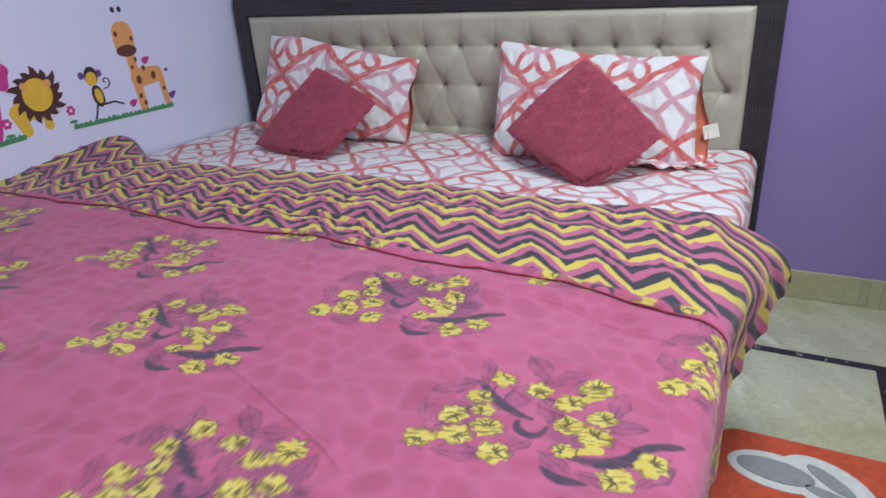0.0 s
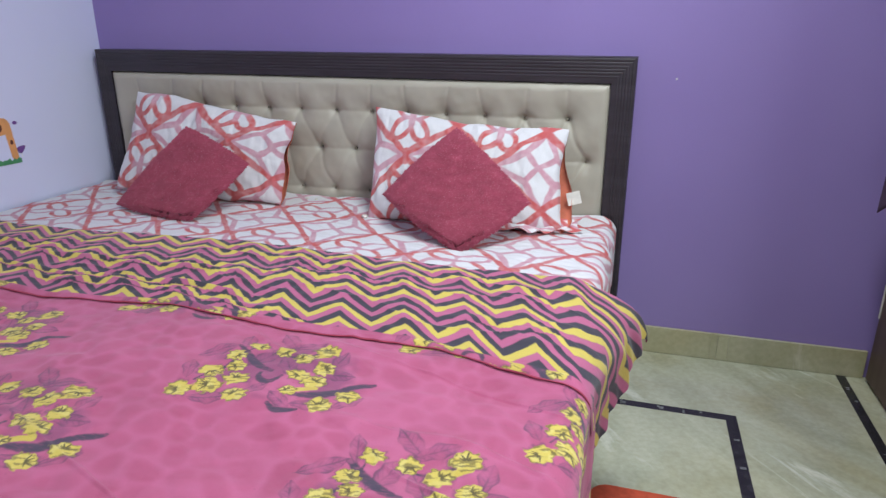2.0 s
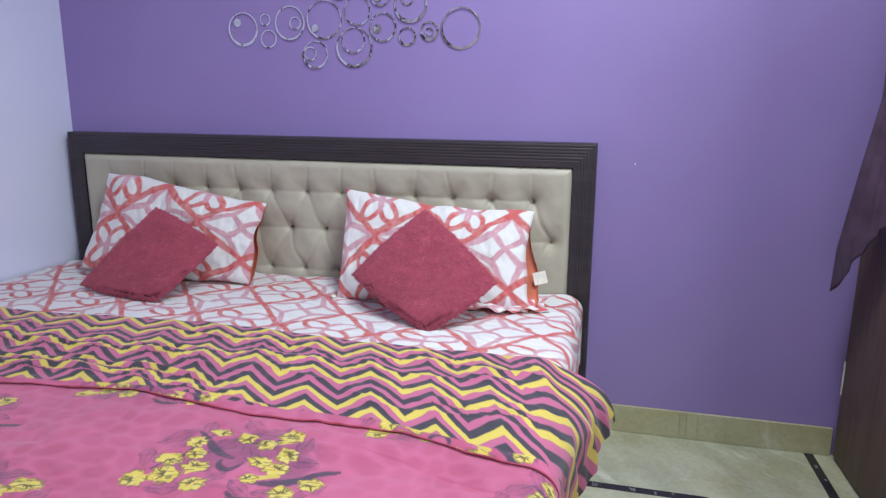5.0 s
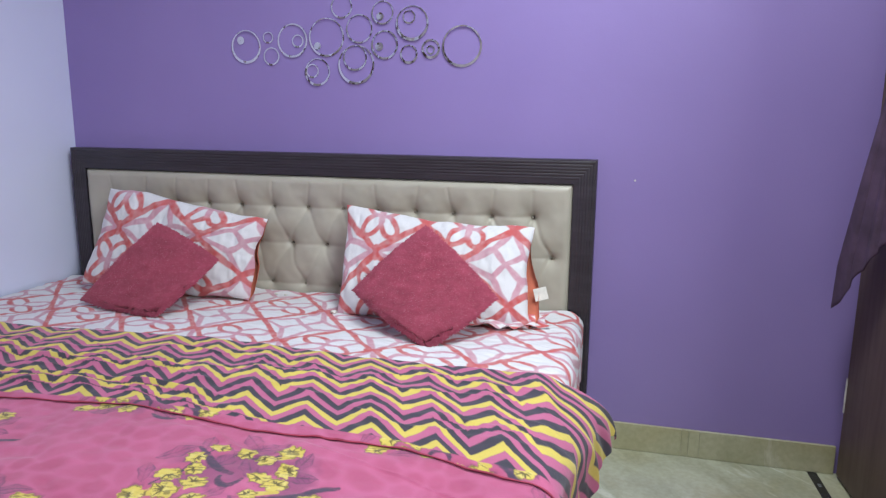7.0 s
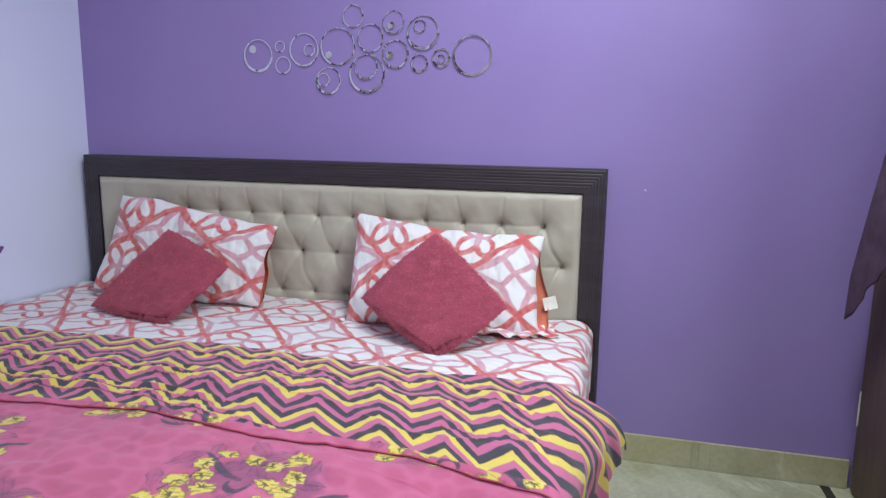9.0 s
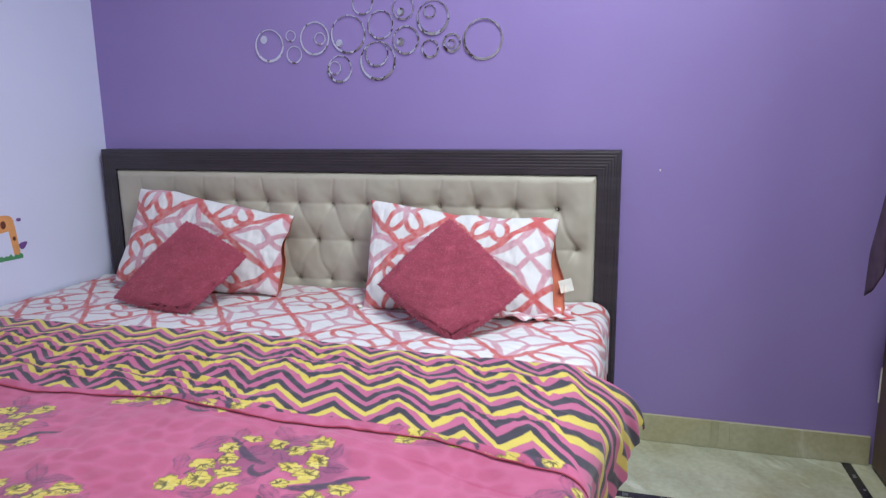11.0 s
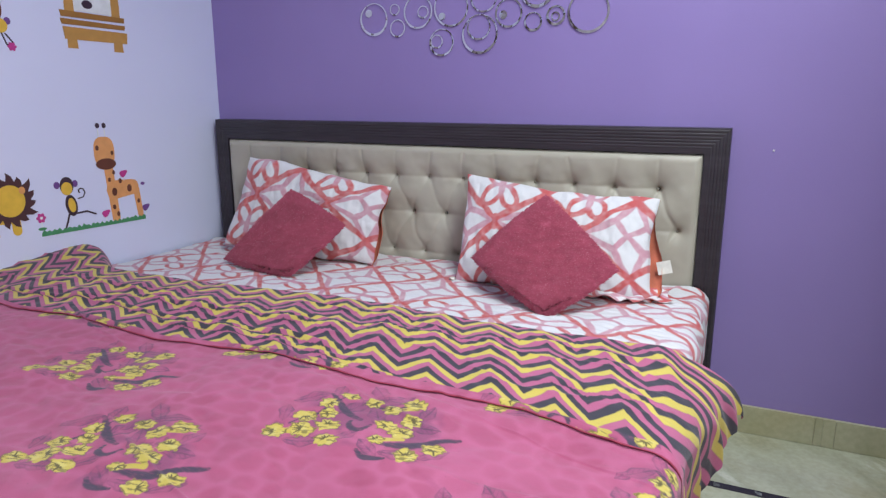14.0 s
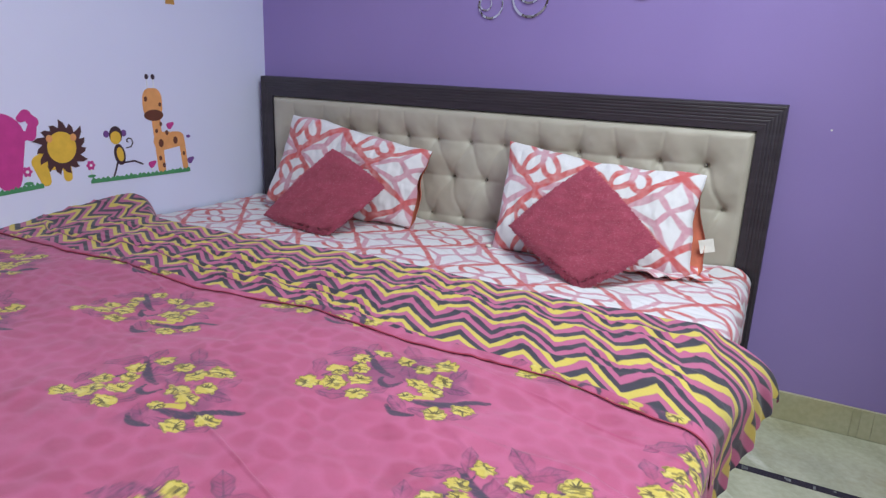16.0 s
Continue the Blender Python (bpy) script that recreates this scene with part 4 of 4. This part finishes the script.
s = sticker(-0.72, 0.63, "small brown and yellow round-shape vinyl sticker on lilac wall")
patch("brown_oval", oval(-0.737, 0.785, 0.024, 0.030), V_DARK, s, 1)
patch("yellow_oval", oval(-0.739, 0.776, 0.020, 0.022), V_YELLOW, s, 2)
for y in (-0.772, -0.706):
    patch("dark_dot", oval(y, 0.790, 0.010, 0.012, 14), V_PURPLE, s, 1)
patch("brown_oval", oval(-0.727, 0.717, 0.021, 0.037, turn=0.15), V_DARK, s, 1)
patch("yellow_oval", oval(-0.726, 0.718, 0.013, 0.025, turn=0.15), V_YELLOW, s, 2)
for a in ((-0.738, 0.690, -0.748, 0.662), (-0.748, 0.662, -0.758, 0.640), (-0.712, 0.688, -0.672, 0.690), (-0.672, 0.690, -0.640, 0.676)):
    patch("thin_bar", slab(*a, 0.003), V_DARK, s, 1)
for k in range(7):
    t0, t1 = k * 0.85, (k + 1) * 0.85
    r0, r1 = 0.024 - 0.003 * k, 0.024 - 0.003 * (k + 1)
    patch("spiral_piece", slab(-0.690 + r0 * math.cos(t0 - 2), 0.760 + r0 * math.sin(t0 - 2), -0.690 + r1 * math.cos(t1 - 2), 0.760 + r1 * math.sin(t1 - 2), 0.0018), V_DARK, s, 1)

s = sticker(-0.93, 0.64, "dark spiky burst around yellow disc, vinyl sticker on lilac wall")
patch("yellow_shape", slab(-1.005, 0.715, -0.990, 0.655, 0.024, 0.016), V_YELLOW, s, 1)
patch("yellow_shape", slab(-0.985, 0.720, -0.930, 0.715, 0.03, 0.03), V_YELLOW, s, 1)
patch("yellow_shape", slab(-0.920, 0.705, -0.918, 0.660, 0.014, 0.014), V_YELLOW, s, 1)
patch("spiky_burst", burst(-0.928, 0.755, 0.070, 15), vinyl("sepia", (0.075, 0.034, 0.038)), s, 2)
patch("yellow_disc", oval(-0.930, 0.757, 0.047, 0.050, 36), V_YELLOW, s, 3)
for y in (-0.968, -0.890):
    patch("pink_dot", oval(y, 0.787, 0.010, 0.012, 14), V_ORANGE, s, 4)

s = sticker(-1.10, 0.63, "large pink rounded-shape vinyl sticker on lilac wall")
patch("pink_shape", oval(-1.115, 0.800, 0.075, 0.070), V_PINK, s, 1)
patch("pink_shape", slab(-1.085, 0.79, -1.098, 0.672, 0.045, 0.036), V_PINK, s, 1)
for a in ((-1.06, 0.800, -1.022, 0.800), (-1.022, 0.800, -1.010, 0.840), (-1.010, 0.840, -1.030, 0.862), (-1.030, 0.862, -1.046, 0.852)):
    patch("pink_shape", slab(*a, 0.017, 0.012), V_PINK, s, 1)

s = sticker(-0.64, 0.63, "thin jagged green strip vinyl sticker on lilac wall")
patch("green_strip", grass(-0.842, 0.634, -0.432, 0.632, 1), V_GREEN, s, 1)
s = sticker(-1.1, 0.62, "thin jagged green strip vinyl sticker on lilac wall")
patch("green_strip", grass(-1.30, 0.622, -1.0, 0.640, 2), V_GREEN, s, 1)
for y, z in ((-0.838, 0.690), (-1.045, 0.690)):
    s = sticker(y, z - 0.04, "little pink flower-shape vinyl sticker on lilac wall")
    patch("petals", oval(y, z, 0.014, 0.015, 30, 0, 0.16, 6), V_PINK, s, 1)
    patch("flower_eye", oval(y, z, 0.005, 0.005, 12), V_WHITE, s, 2)
    patch("stalk", slab(y, z - 0.014, y, z - 0.040, 0.0014), V_WHITE, s, 1)
    patch("leaf_pair", oval(y, z - 0.036, 0.014, 0.005, 16), V_GREEN, s, 2)

s = sticker(-0.56, 1.26, "ochre wooden-plank picture-frame vinyl sticker on lilac wall")
for z, h, y0, y1 in ((1.286, 0.020, -0.678, -0.438), (1.322, 0.009, -0.684, -0.444), (1.347, 0.010, -0.684, -0.444)):
    patch("plank", [(y0, z - h), (y1, z - h + 0.003), (y1 + 0.003, z + h), (y0 - 0.004, z + h)], V_WOOD if h > 0.01 else V_WOOD_DARK, s, 2)
for y in (-0.652, -0.475):
    patch("plank_foot", [(y - 0.019, 1.238), (y + 0.019, 1.238), (y + 0.017, 1.270), (y - 0.017, 1.270)], V_WOOD, s, 1)
    patch("plank_post", [(y - 0.017, 1.35), (y + 0.017, 1.35), (y + 0.015, 1.52), (y - 0.015, 1.52)], V_WOOD, s, 1)
patch("white_panel", [(-0.635, 1.36), (-0.492, 1.36), (-0.492, 1.51), (-0.635, 1.51)], V_WHITE, s, 1)
patch("plank", [(-0.684, 1.51), (-0.444, 1.51), (-0.444, 1.54), (-0.684, 1.54)], V_WOOD, s, 2)
patch("dark_dot", oval(-0.585, 1.385, 0.020, 0.014, 14), V_DARK, s, 2)

s = sticker(-0.91, 1.27, "dark brown and yellow drooping-shape vinyl sticker on lilac wall")
patch("brown_oval", oval(-0.905, 1.345, 0.030, 0.050, turn=0.2), V_BROWN, s, 1)
patch("yellow_oval", oval(-0.885, 1.285, 0.021, 0.021), V_YELLOW, s, 2)
for y in (-0.912, -0.862):
    patch("dark_dot", oval(y, 1.300, 0.010, 0.011, 14), V_PURPLE, s, 1)
for a in ((-0.885, 1.268, -0.872, 1.232), (-0.872, 1.262, -0.852, 1.238), (-0.872, 1.232, -0.860, 1.226)):
    patch("thin_bar", slab(*a, 0.002), V_DARK, s, 1)
patch("petals", oval(-0.857, 1.226, 0.012, 0.012, 30, 0, 0.18, 6), V_PINK, s, 2)

# ---- wardrobe and hanging cloth ----
wardrobe = thing("wardrobe", (2.08, -0.7, 0), "tall brown laminate wardrobe standing on the marble floor", "wardrobe")
under(boxed("body", 1.800, 2.375, -1.36, -0.025, 0.06, 2.10, M_LAMINATE, bevel=0.003), wardrobe)
under(boxed("plinth", 1.815, 2.375, -1.35, -0.03, 0.0, 0.058, M_LAMINATE), wardrobe)
for y0, y1 in ((-0.69, -0.028), (-1.356, -0.696)):
    d = under(boxed("door", 1.778, 1.797, y0, y1, 0.012, 2.095, M_LAMINATE, bevel=0.003), wardrobe)
    h = boxed("handle", 1.758, 1.772, -0.655 if y0 > -0.7 else -0.735, -0.645 if y0 > -0.7 else -0.725, 0.95, 1.13, M_STEEL, None, "steel bar handle", 0.003)
    h.parent = d
under(boxed("edge_strip", 1.7745, 1.7775, -0.036, -0.030, 0.22, 0.33, M_TAG, None, "pale strip of bared edging"), wardrobe)


def hanging_cloth():
    ny, nx = 90, 60
    f = np.linspace(0, 1, ny)
    zs = np.array([0.55, 0.70, 0.93, 1.18, 1.5, 1.74])
    lx = np.interp(np.linspace(0.55, 1.74, ny), zs, [1.682, 1.676, 1.690, 1.710, 1.740, 1.758])
    ly = np.interp(np.linspace(0.55, 1.74, ny), zs, [-0.12, -0.15, -0.20, -0.25, -0.30, -0.33])
    a = np.linspace(0, 1, nx)
    A, F = np.meshgrid(a, f)
    low = 0.55 + 0.24 * smooth(-0.15, 0.75, A)
    Z = low + (1.74 - low) * F
    LX, LY = np.interp(Z, np.linspace(0.55, 1.74, ny), lx), np.interp(Z, np.linspace(0.55, 1.74, ny), ly)
    RX, RY = np.full_like(Z, 1.765), np.interp(Z, [0.55, 1.74], [-0.36, -0.38])
    fold = 0.012 * np.sin(A * 19 + Z * 3) * (1 - 0.5 * F)
    X = LX + (RX - LX) * A - np.abs(fold) * A * (1 - A) * 3
    Y = LY + (RY - LY) * A + fold * 0.6
    ob = grid("hanging_shawl", np.stack([X, Y, Z], -1), M_DUPATTA)
    m = ob.modifiers.new("thickness", "SOLIDIFY")
    m.thickness = 0.003
    return tagged(ob, "dark plum cotton shawl hanging on the wardrobe door", "shawl")


hanging_cloth()
bm = bmesh.new()
bmesh.ops.create_cone(bm, segments=12, radius1=0.006, radius2=0.004, depth=0.03, cap_ends=True)
hook = part("door_hook", bm, M_STEEL, None, "small steel hook")
hook.parent, hook.matrix_parent_inverse = wardrobe, Matrix.Translation(-wardrobe.location)
hook.matrix_basis = pose(1.765, -0.36, 1.735, 0, 90, 0)

# ---- rug ----
def rounded(x0, x1, y0, y1, r, n=8):
    out = []
    for cx, cy, a0 in ((x1 - r, y1 - r, 0), (x0 + r, y1 - r, 90), (x0 + r, y0 + r, 180), (x1 - r, y0 + r, 270)):
        out += [(cx + r * math.cos(radians(a0 + 90 * k / n)), cy + r * math.sin(radians(a0 + 90 * k / n))) for k in range(n + 1)]
    return out


def flat_pad(name, outline, z0, z1, mat, parent, label=""):
    bm = bmesh.new()
    lo, hi = [bm.verts.new((x, y, z0)) for x, y in outline], [bm.verts.new((x, y, z1)) for x, y in outline]
    bm.faces.new(hi), bm.faces.new(lo[::-1])
    for k in range(len(lo)):
        bm.faces.new((lo[k - 1], lo[k], hi[k], hi[k - 1]))
    bmesh.ops.recalc_face_normals(bm, faces=bm.faces)
    return under(part(name, bm, mat, None, label), parent)


rug = thing("rug", (1.18, -1.05, 0), "orange-red pile mat with grey and white ovals on marble floor", "rug")
flat_pad("rug_body", rounded(0.985, 1.365, -1.38, -0.785, 0.045), 0.0, 0.012, M_RUG, rug)
for cx, cy, a, b, turn, up in ((1.105, -0.904, 0.096, 0.056, -0.10, 0.0), (1.200, -0.908, 0.098, 0.066, -0.62, 0.0022)):
    flat_pad("white_outline", oval(cx, cy, a, b, 40, turn), 0.011, 0.0145 + up / 4, M_RUG_WHITE, rug, "white pile outline")
for cx, cy, a, b, turn in ((1.103, -0.905, 0.076, 0.034, -0.12), (1.207, -0.897, 0.056, 0.017, -0.72), (1.205, -0.944, 0.048, 0.014, -0.30)):
    flat_pad("grey_fill", oval(cx, cy, a, b, 40, turn), 0.0122, 0.0168, M_RUG_GREY, rug, "grey pile fill")

# ---- floor and skirting pieces ----
def slab_piece(name, x0, x1, y0, y1, z1, mat, parent, depth=0.008):
    ob = boxed(name, x0 + 0.0002, x1 - 0.0002, y0 + 0.0002, y1 - 0.0002, z1 - depth, z1, mat)
    ob.parent = parent
    return ob


X_IN, X_IN2, Y_IN, Y_IN2 = 1.332, 1.363, -0.388, -0.357
X_B, X_B2 = 1.700, 1.728
for x0, x1 in ((X_WEST, -0.4), (-0.4, 0.45), (0.45, X_B)):
    slab_piece("marble_slab", x0, x1, Y_IN2, -0.0, 0.0, M_MARBLE, floor)
slab_piece("marble_slab", X_B2, X_EAST, -0.9, 0.0, 0.0, M_MARBLE, floor)
slab_piece("marble_slab", X_B2, X_EAST, Y_SOUTH, -0.9, 0.0, M_MARBLE, floor)
for y0, y1 in ((-1.25, Y_IN2), (-2.4, -1.25), (Y_SOUTH, -2.4)):
    slab_piece("marble_slab", X_IN2, X_B, y0, y1, 0.0, M_MARBLE, floor)
for x0, x1 in ((X_WEST, -0.4), (-0.4, 0.45), (0.45, X_IN)):
    for y0, y1 in ((-1.45, Y_IN), (-2.6, -1.45), (Y_SOUTH, -2.6)):
        slab_piece("marble_slab", x0, x1, y0, y1, 0.0, M_MARBLE, floor)
rnd = random.Random(5)


def strip_run(along, a0, a1, b0, b1):
    """A run of black marble strip in short lengths, with a few pale chips let in."""
    at = a0
    while at < a1 - 0.01:
        to = min(a1, at + rnd.uniform(0.28, 0.4))
        slab_piece("black_strip", *((at, to, b0, b1) if along == "x" else (b0, b1, at, to)), 0.0, M_BLACK, floor)
        at = to
    for _ in range(int((a1 - a0) * 9)):
        c, d = rnd.uniform(a0 + 0.02, a1 - 0.02), rnd.uniform(b0 + 0.003, b1 - 0.012)
        s1, s2 = rnd.uniform(0.003, 0.014), rnd.uniform(0.006, b1 - d - 0.002)
        slab_piece("pale_chip", *((c, c + s1, d, d + s2) if along == "x" else (d, d + s2, c, c + s1)), 0.0006, M_CHIP, floor, 0.002)


strip_run("x", X_WEST, X_IN2, Y_IN, Y_IN2)
strip_run("y", Y_SOUTH, Y_IN, X_IN, X_IN2)
strip_run("y", Y_SOUTH, -0.014, X_B, X_B2)
skirting = tagged(new("skirting"), "beige marble skirting tiles along the purple wall", "skirting", kind="structure")
for x0, x1 in ((X_WEST, -0.5), (-0.5, 0.2), (0.2, 0.75), (0.75, 1.315), (1.315, 1.338), (1.338, 1.372), (1.372, 1.776)):
    ob = boxed("skirting_tile", x0 + 0.0003, x1 - 0.0003, -0.013 if x1 - x0 > 0.1 else -0.0125, -0.0005, 0.001, 0.094, M_SKIRT, skirting, bevel=0.0006)
for y0, y1 in ((-1.2, -0.014), (-2.4, -1.2), (-2.76, -2.4)):
    boxed("skirting_tile", X_WEST + 0.0005, X_WEST + 0.013, y0 + 0.0008, y1 - 0.0008, 0.001, 0.094, M_SKIRT, skirting, bevel=0.0012)
